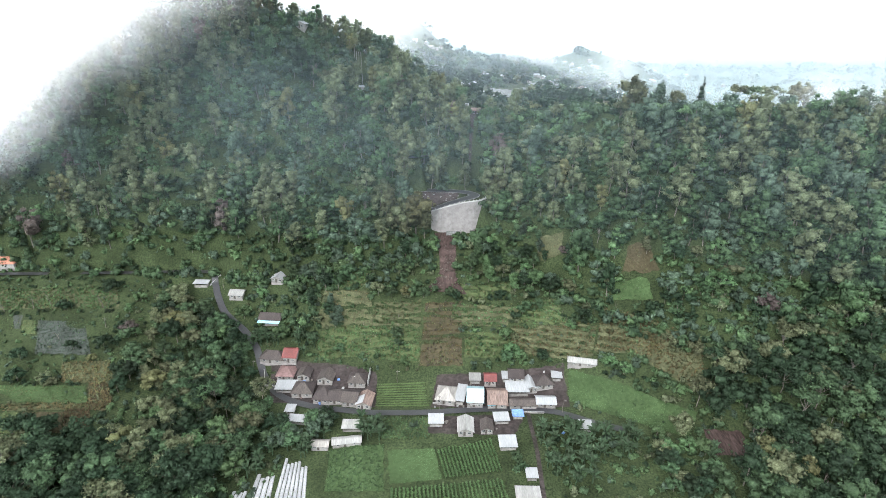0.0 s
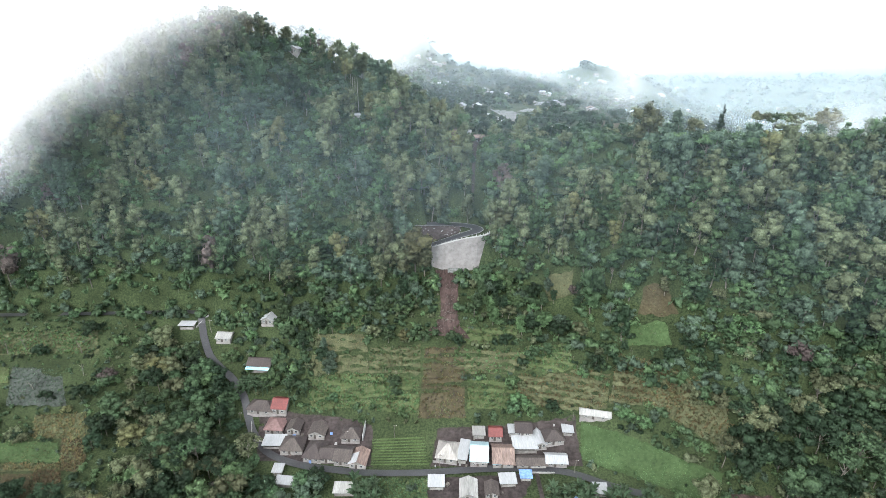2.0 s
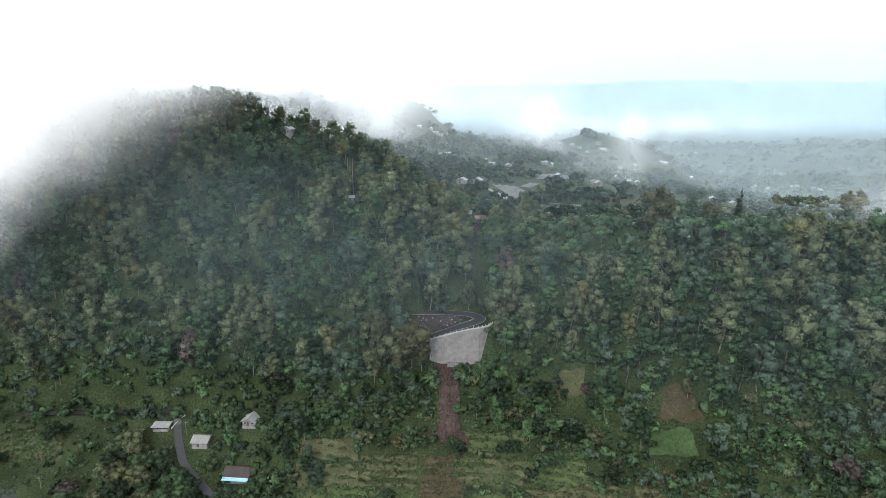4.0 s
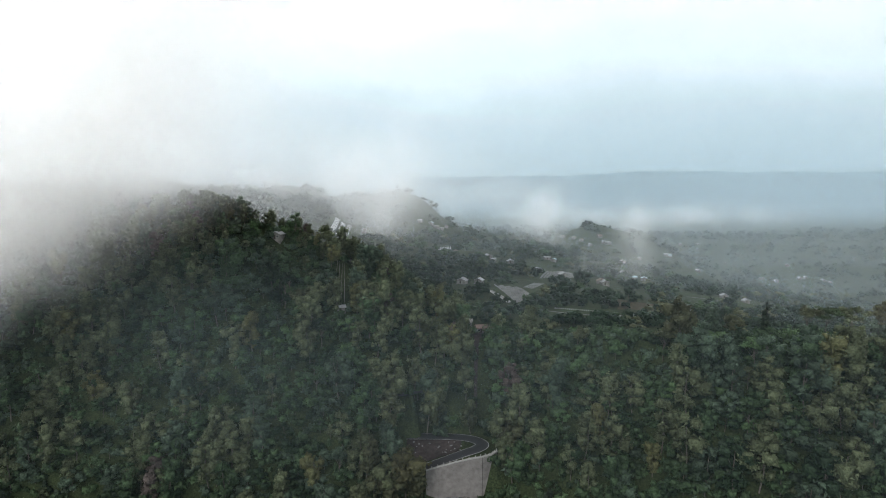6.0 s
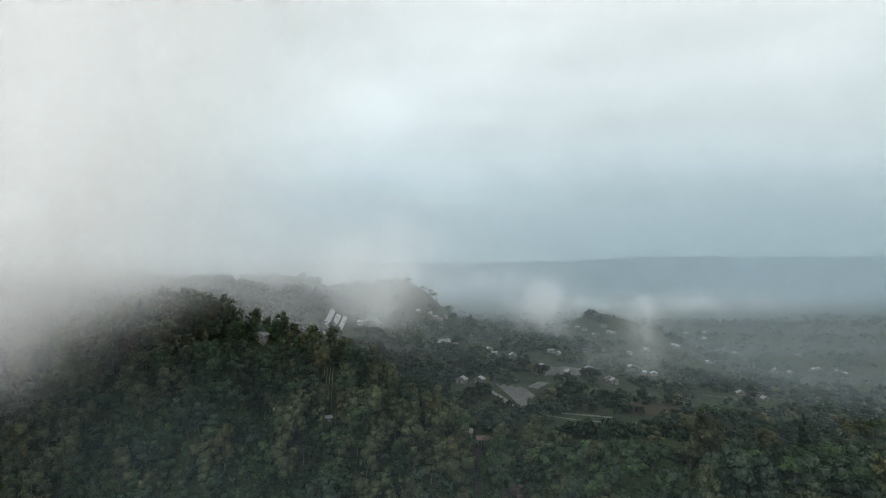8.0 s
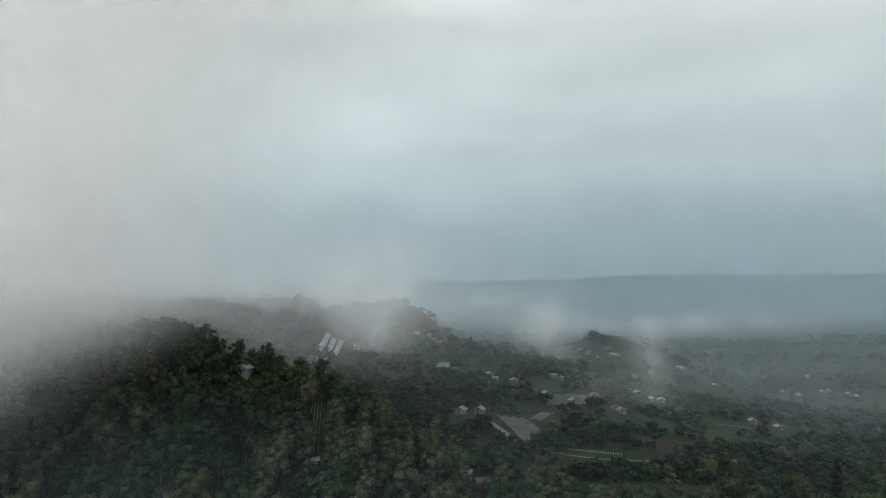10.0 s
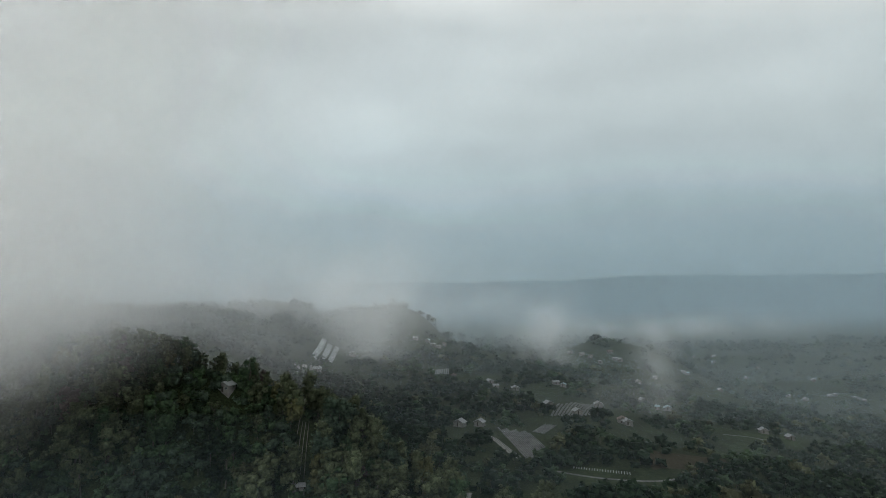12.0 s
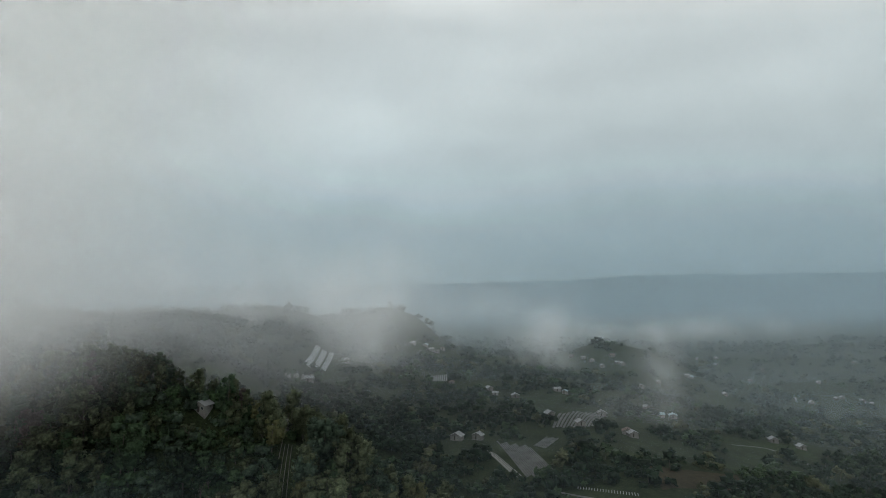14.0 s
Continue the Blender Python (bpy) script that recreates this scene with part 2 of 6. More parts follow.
M_GRASS = material("short_grass", (0.034, 0.059, 0.022), (0.059, 0.089, 0.038), 1.2, 9, 0.95, 0.4, 0.2)
M_MEADOW = material("yellow_green_field", (0.044, 0.061, 0.024), (0.082, 0.099, 0.046), 1.5, 9, 0.95, 0.5, 0.25)
M_DRY = material("dry_stubble", (0.040, 0.034, 0.020), (0.076, 0.064, 0.038), 1.0, 7, 0.95, 0.5, 0.25)
M_TAN = material("straw_coloured_grass", (0.052, 0.058, 0.030), (0.102, 0.103, 0.057), 0.8, 6, 0.95, 0.5, 0.3)
M_BEDS = material("leafy_garden_bed", (0.044, 0.068, 0.024), (0.086, 0.118, 0.046), 0.8, 6, 0.95, 0.6, 0.2)
M_PASTURE = material("dark_pasture", (0.022, 0.034, 0.015), (0.047, 0.064, 0.028), 1.5, 16, 0.95, 0.5, 0.35)
M_GREYFIELD = material("grey_cabbage_bed", (0.038, 0.045, 0.038), (0.069, 0.076, 0.068), 0.8, 7, 0.95, 0.5, 0.2)
L_OLIVE = leaf("olive_leaves", (0.062, 0.070, 0.036), (0.142, 0.156, 0.088))
L_GREEN = leaf("green_leaves", (0.032, 0.056, 0.028), (0.080, 0.124, 0.062))
L_DEEP = leaf("deep_green_leaves", (0.013, 0.027, 0.014), (0.037, 0.060, 0.032))
L_DARK = leaf("dark_plain_leaves", (0.012, 0.027, 0.014), (0.037, 0.063, 0.034))
# copy of the olive for the hillside, cooled slightly to suggest haze
L_HILL = leaf("hillside_olive_leaves", (0.058, 0.070, 0.038), (0.142, 0.162, 0.092))
L_FRESH = leaf("fresh_green_leaves", (0.052, 0.091, 0.040), (0.112, 0.173, 0.080))
L_GOLD = leaf("yellowing_leaves", (0.080, 0.082, 0.036), (0.155, 0.155, 0.075))
L_RUSTY = leaf("russet_leaves", (0.064, 0.050, 0.046), (0.120, 0.096, 0.088))
L_BLUE = leaf("grey_green_leaves", (0.040, 0.062, 0.042), (0.094, 0.132, 0.090))
L_BANANA = leaf("banana_leaves", (0.034, 0.058, 0.028), (0.081, 0.119, 0.070))
L_CROP = leaf("young_maize_leaves", (0.050, 0.088, 0.034), (0.104, 0.162, 0.069), 0.2)
L_STRAW = leaf("dry_maize_leaves", (0.083, 0.061, 0.030), (0.154, 0.116, 0.061))


def mist_material(name, size, tint, low, high):
    """Mist on a sheet: tinted diffuse colour by the sheet's density, the rest let through; tints above 1 add
    brightness.
    """
    m = bpy.data.materials.new(name)
    m.use_nodes = True
    n, l = m.node_tree.nodes, m.node_tree.links
    n.clear()
    out, mix, half, clear, dif, tra = (n.new("ShaderNode" + k) for k in ("OutputMaterial", "MixShader", "MixShader", "BsdfTransparent", "BsdfDiffuse", "BsdfTranslucent"))
    att, tc, tex, rng, mul = (n.new("ShaderNode" + k) for k in ("Attribute", "TexCoord", "TexNoise", "MapRange", "Math"))
    att.attribute_name = "thickness"
    tex.inputs["Scale"].default_value, tex.inputs["Detail"].default_value, tex.inputs["Distortion"].default_value = 1 / size, 3.5, 0.15
    rng.clamp = False
    rng.inputs["From Min"].default_value, rng.inputs["From Max"].default_value = 0.25, 0.75
    rng.inputs["To Min"].default_value, rng.inputs["To Max"].default_value = low, high
    mul.operation = "MULTIPLY"
    thick, fade, cover = (n.new("ShaderNodeMath") for _ in range(3))
    thick.operation, fade.operation, cover.operation = "MULTIPLY", "POWER", "SUBTRACT"
    thick.inputs[1].default_value, fade.inputs[0].default_value, cover.inputs[0].default_value = -1.5, 2.71828, 1.0
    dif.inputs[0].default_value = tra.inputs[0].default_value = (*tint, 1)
    # normal tilted upward so the upright sheets take more sky light
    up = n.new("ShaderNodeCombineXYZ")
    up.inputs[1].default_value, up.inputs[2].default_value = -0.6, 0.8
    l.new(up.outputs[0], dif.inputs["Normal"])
    half.inputs[0].default_value = 0.3
    l.new(tc.outputs["Object"], tex.inputs["Vector"]), l.new(tex.outputs[0], rng.inputs[0])
    l.new(att.outputs["Fac"], mul.inputs[0]), l.new(rng.outputs[0], mul.inputs[1]), l.new(mul.outputs[0], thick.inputs[0]), l.new(thick.outputs[0], fade.inputs[1]), l.new(fade.outputs[0], cover.inputs[1]), l.new(cover.outputs[0], mix.inputs[0])
    l.new(dif.outputs[0], half.inputs[1]), l.new(tra.outputs[0], half.inputs[2])
    l.new(clear.outputs[0], mix.inputs[1]), l.new(half.outputs[0], mix.inputs[2]), l.new(mix.outputs[0], out.inputs[0])
    return m


# diffuse colour above 1 puts brightness into the cloud, tuned in place of inner scattering
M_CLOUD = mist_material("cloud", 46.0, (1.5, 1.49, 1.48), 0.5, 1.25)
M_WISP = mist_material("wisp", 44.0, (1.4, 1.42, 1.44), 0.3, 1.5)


# ---- mesh helpers ----
def quad_mesh(name, v, f, mats, index=None, smooth=False):
    """A mesh from an array of corners and an array of faces with four corners, or three and a -1."""
    v, f = np.asarray(v, np.float32), np.asarray(f, np.int32)
    me = bpy.data.meshes.new(name)
    loops, counts = f.ravel()[f.ravel() >= 0], (f >= 0).sum(1)
    me.vertices.add(len(v)), me.loops.add(len(loops)), me.polygons.add(len(f))
    me.vertices.foreach_set("co", v.ravel()), me.loops.foreach_set("vertex_index", loops)
    me.polygons.foreach_set("loop_start", np.concatenate([[0], np.cumsum(counts)[:-1]]).astype(np.int32))
    for m in mats:
        me.materials.append(m)
    if index is not None:
        me.polygons.foreach_set("material_index", np.asarray(index, np.int32))
    me.polygons.foreach_set("use_smooth", np.full(len(f), bool(smooth)))
    me.update(calc_edges=True)
    return me


def part(name, me, parent, label=""):
    ob = new(name, me)
    ob.parent = parent
    return tagged(ob, label)


def thing(name, label, category, at, turn=0.0, group="", kind=""):
    ob = new(name)
    ob.matrix_world = pose(at[0], at[1], at[2], 0, 0, turn)
    return tagged(ob, label, category, group, kind)


class Build:
    """Gathers boxes, prisms and slabs of one part."""

    def __init__(self):
        self.v, self.f = [], []

    def hull(self, eight):
        """Six faces on eight corners: four below, four above, both anticlockwise from above."""
        k = len(self.v)
        self.v += [tuple(p) for p in eight]
        self.f += [tuple(k + i for i in q) for q in ((3, 2, 1, 0), (4, 5, 6, 7), (0, 1, 5, 4), (1, 2, 6, 5), (2, 3, 7, 6), (3, 0, 4, 7))]
        return self

    def box(self, x0, y0, z0, x1, y1, z1):
        return self.hull([(x0, y0, z0), (x1, y0, z0), (x1, y1, z0), (x0, y1, z0), (x0, y0, z1), (x1, y0, z1), (x1, y1, z1), (x0, y1, z1)])

    def slab(self, a, b, c, d, thick):
        """A sheet on four corners, anticlockwise from above, with its thickness below."""
        return self.hull([(p[0], p[1], p[2] - thick) for p in (a, b, c, d)] + [a, b, c, d])

    def mesh(self, name, m):
        return quad_mesh(name, self.v, self.f, [m])


def sheet(nx, ny):
    """Faces of a grid of nx by ny corners."""
    i = np.arange(nx * ny).reshape(ny, nx)
    return np.stack([i[:-1, :-1], i[:-1, 1:], i[1:, 1:], i[1:, :-1]], -1).reshape(-1, 4)


# ---- the land ----
def graded(stops):
    """Coordinates with a given spacing on each stretch: (from, to, step)."""
    return np.unique(np.concatenate([np.arange(a, b, s) for a, b, s in stops] + [[stops[-1][1]]]))


land_x = graded([(-4600, -1200, 200), (-1200, -340, 30), (-340, -150, 4), (-150, 150, 2), (150, 340, 4), (340, 1200, 30), (1200, 4600, 200)])
land_y = graded([(-900, 60, 40), (60, 140, 8), (140, 335, 1.8), (335, 460, 5), (460, 1500, 16), (1500, 4700, 130)])
gx, gy = np.meshgrid(land_x, land_y)
gz = ground_z(gx, gy)
# open country in front of and beside the valley
gz = gz + 1.2 * wave(gx, gy, 14, 7.0) * ease((np.abs(gx + 20) - 130) / 40) * (1 - ease((gy - 260) / 30))
ground = new("ground", quad_mesh("ground", np.stack([gx, gy, gz], -1).reshape(-1, 3), sheet(len(land_x), len(land_y)), [M_GROUND], None, True))
tagged(ground, "green hillside and valley floor of rough grass and earth", "ground", kind="structure")

# the far range across the plain
fx = np.linspace(-5200, 5200, 131)
fy = np.linspace(3600, 4650, 15)
mx, my = np.meshgrid(fx, fy)
u = (my - 3600) / 1050
top = 205 + 40 * ease((mx - 700) / 900) + 9 * wave(mx, my, 260, 3.0) + 4 * wave(mx, my, 90, 1.0)
mz = -30 + (top + 30) * np.sin(np.clip(u * 1.25, 0, 1) * 1.5708) + 10 * np.sin(u * 3.14) * wave(mx, my * 0.3, 120, 6.0)
M_RANGE = material("far_wooded_range", (0.03, 0.045, 0.035), (0.06, 0.08, 0.06), 60, 300, 0.95, 0.3, 0.25)
tagged(new("backdrop", quad_mesh("backdrop", np.stack([mx, my, mz], -1).reshape(-1, 3), sheet(131, 15), [M_RANGE], None, True)), "long wooded mountain range lost in blue haze", "mountain", kind="structure")


# ---- plants ----
def cube_ball(rng, centre, radii, lumpy=0.2):
    """A small six-sided lump."""
    v = np.array([(x, y, z) for z in (-1, 1) for y in (-1, 1) for x in (-1, 1)], float) / 1.5
    v = v * (1 + lumpy * rng.uniform(-1, 1, (8, 1)))
    a = rng.uniform(0, 1.57)
    v[:, 0], v[:, 1] = v[:, 0] * math.cos(a) - v[:, 1] * math.sin(a), v[:, 0] * math.sin(a) + v[:, 1] * math.cos(a)
    f = np.array([(0, 2, 3, 1), (4, 5, 7, 6), (0, 1, 5, 4), (1, 3, 7, 5), (3, 2, 6, 7), (2, 0, 4, 6)])
    return v * radii + centre, f


def sprays(rng, centre, radii, n, size, droop=0.2):
    """Leafy twigs through a loose, domed tuft, thinning out past its edge."""
    d = rng.normal(size=(n, 3))
    d /= np.linalg.norm(d, axis=1)[:, None]
    d[:, 2] = np.where(d[:, 2] < 0, 0.55 * d[:, 2], d[:, 2])
    reach = rng.uniform(0.25, 1.0, (n, 1)) ** 0.5 * np.where(rng.random((n, 1)) < 0.16, rng.uniform(1.0, 1.45, (n, 1)), 1.0)
    p = centre + d * radii * reach
    face = d * 0.45 + rng.normal(size=(n, 3)) * 0.5 + (0, 0, 0.45)
    face /= np.linalg.norm(face, axis=1)[:, None]
    a = np.cross(face, rng.normal(size=(n, 3)))
    a /= np.linalg.norm(a, axis=1)[:, None]
    b = np.cross(face, a)
    s = size * rng.uniform(0.55, 1.4, (n, 1))
    tip = np.array([0, 0, -droop]) * s
    v = np.stack([p - a * s * 0.5 - b * s * 0.22, p + a * s * 0.6 + tip, p + b * s * 0.5 - a * s * 0.15], 1)
    return v.reshape(-1, 3), np.concatenate([np.arange(3 * n).reshape(-1, 3), np.full((n, 1), -1)], 1)


def limb(a, b, r0, r1, sides=5):
    """A tapered, slightly crooked limb."""
    a, b = np.asarray(a, float), np.asarray(b, float)
    ahead = (b - a) / np.linalg.norm(b - a)
    s = np.cross(ahead, (0.31, 0.87, 0.12))
    s /= np.linalg.norm(s)
    t = np.cross(ahead, s)
    ang = np.arange(sides) * 2 * np.pi / sides
    ring = np.cos(ang)[:, None] * s + np.sin(ang)[:, None] * t
    bow = np.linalg.norm(b - a) * 0.05 * s
    v = np.concatenate([a + ring * r0, (a + b) / 2 + bow + ring * (r0 + r1) / 2, b + ring * r1])
    i = np.arange(sides)
    j = (i + 1) % sides
    f = np.concatenate([np.stack([i + k, j + k, j + k + sides, i + k + sides], 1) for k in (0, sides)])
    return v, f


class Plant:
    """Corners and faces of one plant; kind 0: leaves, 1: bark."""

    def __init__(self):
        self.v, self.f, self.k, self.n = [], [], [], 0

    def add(self, vf, kind):
        v, f = vf
        self.v.append(v), self.f.append(np.where(f < 0, -1, f + self.n)), self.k.append(np.full(len(f), kind))
        self.n += len(v)

    def done(self):
        self.v, self.f, self.k = np.concatenate(self.v), np.concatenate(self.f), np.concatenate(self.k)
        return self

    def only(self, kind):
        used = self.f[self.k == kind]
        ids = np.unique(used[used >= 0])
        return self.v[ids], np.where(used < 0, -1, np.searchsorted(ids, used))


def make_tree(seed, form, high, wide, leaves, size, lumps=9, limbs=True, core=0.55):
    """form: tall (tufts up a long stem), broad (a round, lobed crown), spread (a flat crown on a bare stem), spire, bush."""
    rng, p = np.random.default_rng(seed), Plant()
    lean = rng.normal(size=2) * 0.05 * high
    lobes = []
    if form == "tall":
        count, low = rng.integers(9, 14), rng.uniform(0.22, 0.38)
        for k in range(count):
            u = (k + rng.uniform(-0.3, 0.3)) / (count - 1)
            swell = math.sin(3.14 * min(0.92, max(0.12, 0.16 + 0.66 * u + rng.uniform(-0.1, 0.1))))
            h, r = high * (low + (0.93 - low) * u), wide * (0.16 + 0.27 * swell) * rng.uniform(0.6, 1.3)
            a, off = k * 2.4 + rng.uniform(-0.9, 0.9), wide * 0.58 * swell * rng.uniform(0.25, 1.1)
            lobes.append(((np.cos(a) * off + lean[0] * h / high, np.sin(a) * off + lean[1] * h / high, h), (r, r, r * rng.uniform(0.75, 1.25))))
    elif form == "broad":
        for k in range(lumps):
            a, off = k * 2.4 + rng.uniform(-0.6, 0.6), wide * (0.0 if k == 0 else rng.uniform(0.3, 0.78))
            h = high * ((0.85 if k == 0 else rng.uniform(0.42, 0.86) - 0.1 * off / wide))
            r = wide * rng.uniform(0.22, 0.48)
            lobes.append(((np.cos(a) * off, np.sin(a) * off, h), (r, r, r * rng.uniform(0.6, 0.9))))
    elif form == "spread":
        for k in range(9):
            a, off = k * 2.4, wide * (0.15 if k == 0 else rng.uniform(0.35, 0.85))
            r = wide * rng.uniform(0.22, 0.42)
            lobes.append(((np.cos(a) * off, np.sin(a) * off, high * rng.uniform(0.74, 0.95)), (r, r, r * 0.55)))
    elif form == "spire":
        for k in range(7):
            r = wide * (1 - 0.85 * k / 6) * rng.uniform(0.85, 1.1)
            lobes.append(((rng.normal() * 0.2, rng.normal() * 0.2, high * (0.14 + 0.82 * k / 6)), (r, r, high * 0.1)))
    else:
        for k in range(min(lumps, 3)):
            a = rng.uniform(0, 6.28)
            r = wide * rng.uniform(0.4, 0.62)
            lobes.append(((np.cos(a) * wide * 0.5, np.sin(a) * wide * 0.5, high * rng.uniform(0.25, 0.5)), (r, r, high * 0.45)))
    weight = np.array([r[0] * r[2] for _, r in lobes])
    for (c, r), share in zip(lobes, weight / weight.sum()):
        p.add(cube_ball(rng, np.array(c), np.array(r) * core, 0.3), 0)
        p.add(sprays(rng, np.array(c), np.array(r), max(4, int(leaves * share)), size), 0)
    if form != "bush":
        r0 = 0.016 * high if form != "spread" else 0.018 * high
        top = (lean[0] * 0.8, lean[1] * 0.8, high * (0.8 if form != "spread" else 0.72))
        p.add(limb((0, 0, -1.2), top, r0, r0 * 0.35, 5 if limbs else 4), 1)
        for c, r in lobes[:: 3 if form != "spread" else 1] if limbs else ():
            base = np.array(top) * max(0.3, min(0.95, c[2] / high - 0.18))
            p.add(limb(base, c, r0 * 0.4, r0 * 0.12, 4), 1)
    return p.done()


def plant_tree(name, tree, mats, x, y, turn, scale, label, category="tree", group=""):
    """A tree as a thing of its own: stem and crown."""
    key = (id(tree), mats[0].name)
    if key not in GROWN:
        crown = quad_mesh("crown", *tree.only(0), [mats[0]], None, True)
        stem = quad_mesh("trunk", *tree.only(1), [mats[1]], None, True) if (tree.k == 1).any() else None
        GROWN[key] = crown, stem
    crown, stem = GROWN[key]
    ob = thing(name, label, category, (x, y, float(ground_z(x, y))), turn, group)
    ob.scale = (scale,) * 3
    if stem:
        part("trunk", stem, ob)
    part("crown", crown, ob)
    return ob


GROWN = {}


def stamp(name, label, category, spots, trees, mats, parent=None):
    """Many plants in one mesh: spots are rows of x, y, z, turn, scale, tree, leaf material; the last material is bark."""
    vs, fs, ks, n = [], [], [], 0
    for x, y, z, turn, s, t, m in spots:
        p = trees[int(t)]
        c, d = math.cos(turn) * s, math.sin(turn) * s
        v = np.empty_like(p.v)
        v[:, 0], v[:, 1], v[:, 2] = p.v[:, 0] * c - p.v[:, 1] * d + x, p.v[:, 0] * d + p.v[:, 1] * c + y, p.v[:, 2] * s + z
        vs.append(v), fs.append(np.where(p.f < 0, -1, p.f + n)), ks.append(np.where(p.k == 0, int(m), len(mats) - 1))
        n += len(v)
    if vs:
        return tagged(new(name, quad_mesh(name, np.concatenate(vs), np.concatenate(fs), mats, np.concatenate(ks), True)), label, category, kind="stuff")


WOOD = [L_HILL, L_GREEN, L_DEEP, L_FRESH, L_GOLD, L_RUSTY, L_BLUE, M_WOODBARK]
TALL = [make_tree(10 + k, "tall", 18, 6.2, 620, 0.95, core=0.72) for k in range(8)]
BROAD = [make_tree(30 + k, "broad", 12, 6.0, 560, 0.95, 12, core=0.7) for k in range(4)]
SPREAD = [make_tree(50 + k, "spread", 16, 5.6, 380, 1.0) for k in range(3)]
BUSH = [make_tree(70 + k, "bush", 3.0, 2.6, 40, 0.9, 2, core=0.7) for k in range(5)]
SMALL = [make_tree(80 + k, "broad", 6.5, 4.4, 44, 2.0, 4, False, 0.75) for k in range(4)]
SPIRE = make_tree(90, "spire", 15, 2.6, 520, 0.7, core=0.8)


# keep-clear strips: the bend, the slip, the gully, lanes and yards
def clear_of(x, y, pad=0.0):
    if -13 < x < 27 and 273.5 - pad * 1.5 < y < 293.5:
        return False
    if -2 - pad < x < 28 + pad and 273 - 5 * pad < y < 275:
        return False
    if abs(x - 6.5) < 5 + pad and 236 < y < 274:
        return False
    if -21 < x < -11 and 290.5 < y < 297 or -47.5 < x < -36.5 and 310 < y < 337 or abs(x + 49) < 5 and 334 < y < 343 or abs(x + 75) < 5 and 326 < y < 336 or abs(x - 20.5) < 2.4 and 286 < y < 297:
        return False
    if 47 < x < 67 and 246 < y < 262 and abs(y - 253 + 0.45 * (x - 57)) < 6 or 88 < x < 105 and abs(y - 233 + 0.4 * (x - 97)) < 5 or 86 < x < 104 and abs(y - 226.5 + 0.4 * (x - 95)) < 3:
        return False
    if abs(x - 21) < 2.2 + pad and 296 < y < 340:
        return False
    if x < -104 and abs(y - 269.5) < 2.6 + pad:
        return False
    if -118 < x < -78 and abs((x + 82) * 0.6 + (y - 224) * 0.45) < 3.4 and 218 < y < 270:
        return False
    return True


def scatter(seed, x0, x1, y0, y1, dx, dy):
    rng = np.random.default_rng(seed)
    xs, ys = np.meshgrid(np.arange(x0, x1, dx), np.arange(y0, y1, dy))
    pts = np.stack([xs.ravel(), ys.ravel()], 1) + rng.uniform(-0.48, 0.48, (xs.size, 2)) * (dx, dy)
    return pts, rng


# the wood on the steep slope
pts, rng = scatter(5, -270, 270, 180, 356, 6.0, 5.0)
steep, crest = across(STEEP_Y, pts[:, 0]), across(CREST_Y, pts[:, 0])
hz = ground_z(pts[:, 0], pts[:, 1])
patch = wave(pts[:, 0], pts[:, 1], 26, 2.5)
spots = []
for (x, y), ys, yc, z, w in zip(pts, steep, crest, hz, patch):
    if not (ys + 3 < y < yc + 13) or not clear_of(x, y, 2):
        continue
    open_slope = x < -90 and y < 312 and w > 0.1
    if rng.random() > (0.5 if open_slope else 0.97):
        continue
    if x > 52 and y > yc - 9:
        continue
    # groves of tall olive trees between lower, darker growth
    grove = 1 / (1 + math.exp(-7 * (w + 0.12)))
    foot = x > 60 and y < ys + 22
    tall = rng.random() < (0.1 + 0.85 * grove) * (0.5 if foot else 1)
    t = rng.integers(0, 8) if tall else 12 + rng.integers(0, 3) if rng.random() < 0.03 else 8 + rng.integers(0, 4)
    if foot:
        m = rng.choice([0, 1, 2, 3, 6], p=[0.12, 0.38, 0.36, 0.04, 0.1])
    elif tall and x > 90:
        m = rng.choice([0, 1, 2, 4, 6], p=[0.36, 0.22, 0.14, 0.02, 0.26])
    elif tall:
        m = rng.choice([0, 1, 4, 5, 6], p=[0.68, 0.1, 0.06, 0.03, 0.13])
    else:
        m = rng.choice([0, 1, 2, 3, 6], p=[0.12, 0.42, 0.2, 0.08, 0.18])
    s = (rng.uniform(0.75, 1.3) if tall else rng.uniform(0.5, 0.95)) * (0.58 if x < -50 and y > yc - 16 else 0.75 if y > yc - 12 else 1)
    spots.append((x, y, z - 0.3, rng.uniform(0, 6.28), s, t, m))
stamp("hillside_wood", "dense tropical hillside wood of tall olive and deep green trees", "woodland", spots, TALL + BROAD + SPREAD, WOOD)

# scrub between the stems
pts, rng = scatter(6, -270, 270, 178, 342, 3.0, 2.5)
steep, crest = across(STEEP_Y, pts[:, 0]), across(CREST_Y, pts[:, 0])
hz = ground_z(pts[:, 0], pts[:, 1])
spots = []
for (x, y), ys, yc, z in zip(pts, steep, crest, hz):
    if (-86 < x < -75 and 252 < y < 264) or (-128 < x < -116 and 252 < y < 266):
        continue
    if ys - 6 < y < yc + 8 and clear_of(x, y) and rng.random() < 0.92:
        spots.append((x, y, z - 0.2, rng.uniform(0, 6.28), rng.uniform(0.9, 2.1), rng.integers(0, 5), rng.choice([1, 2, 3, 6], p=[0.5, 0.14, 0.12, 0.24])))
stamp("hillside_scrub", "thick green scrub covering the steep slope", "scrub", spots, BUSH, WOOD)


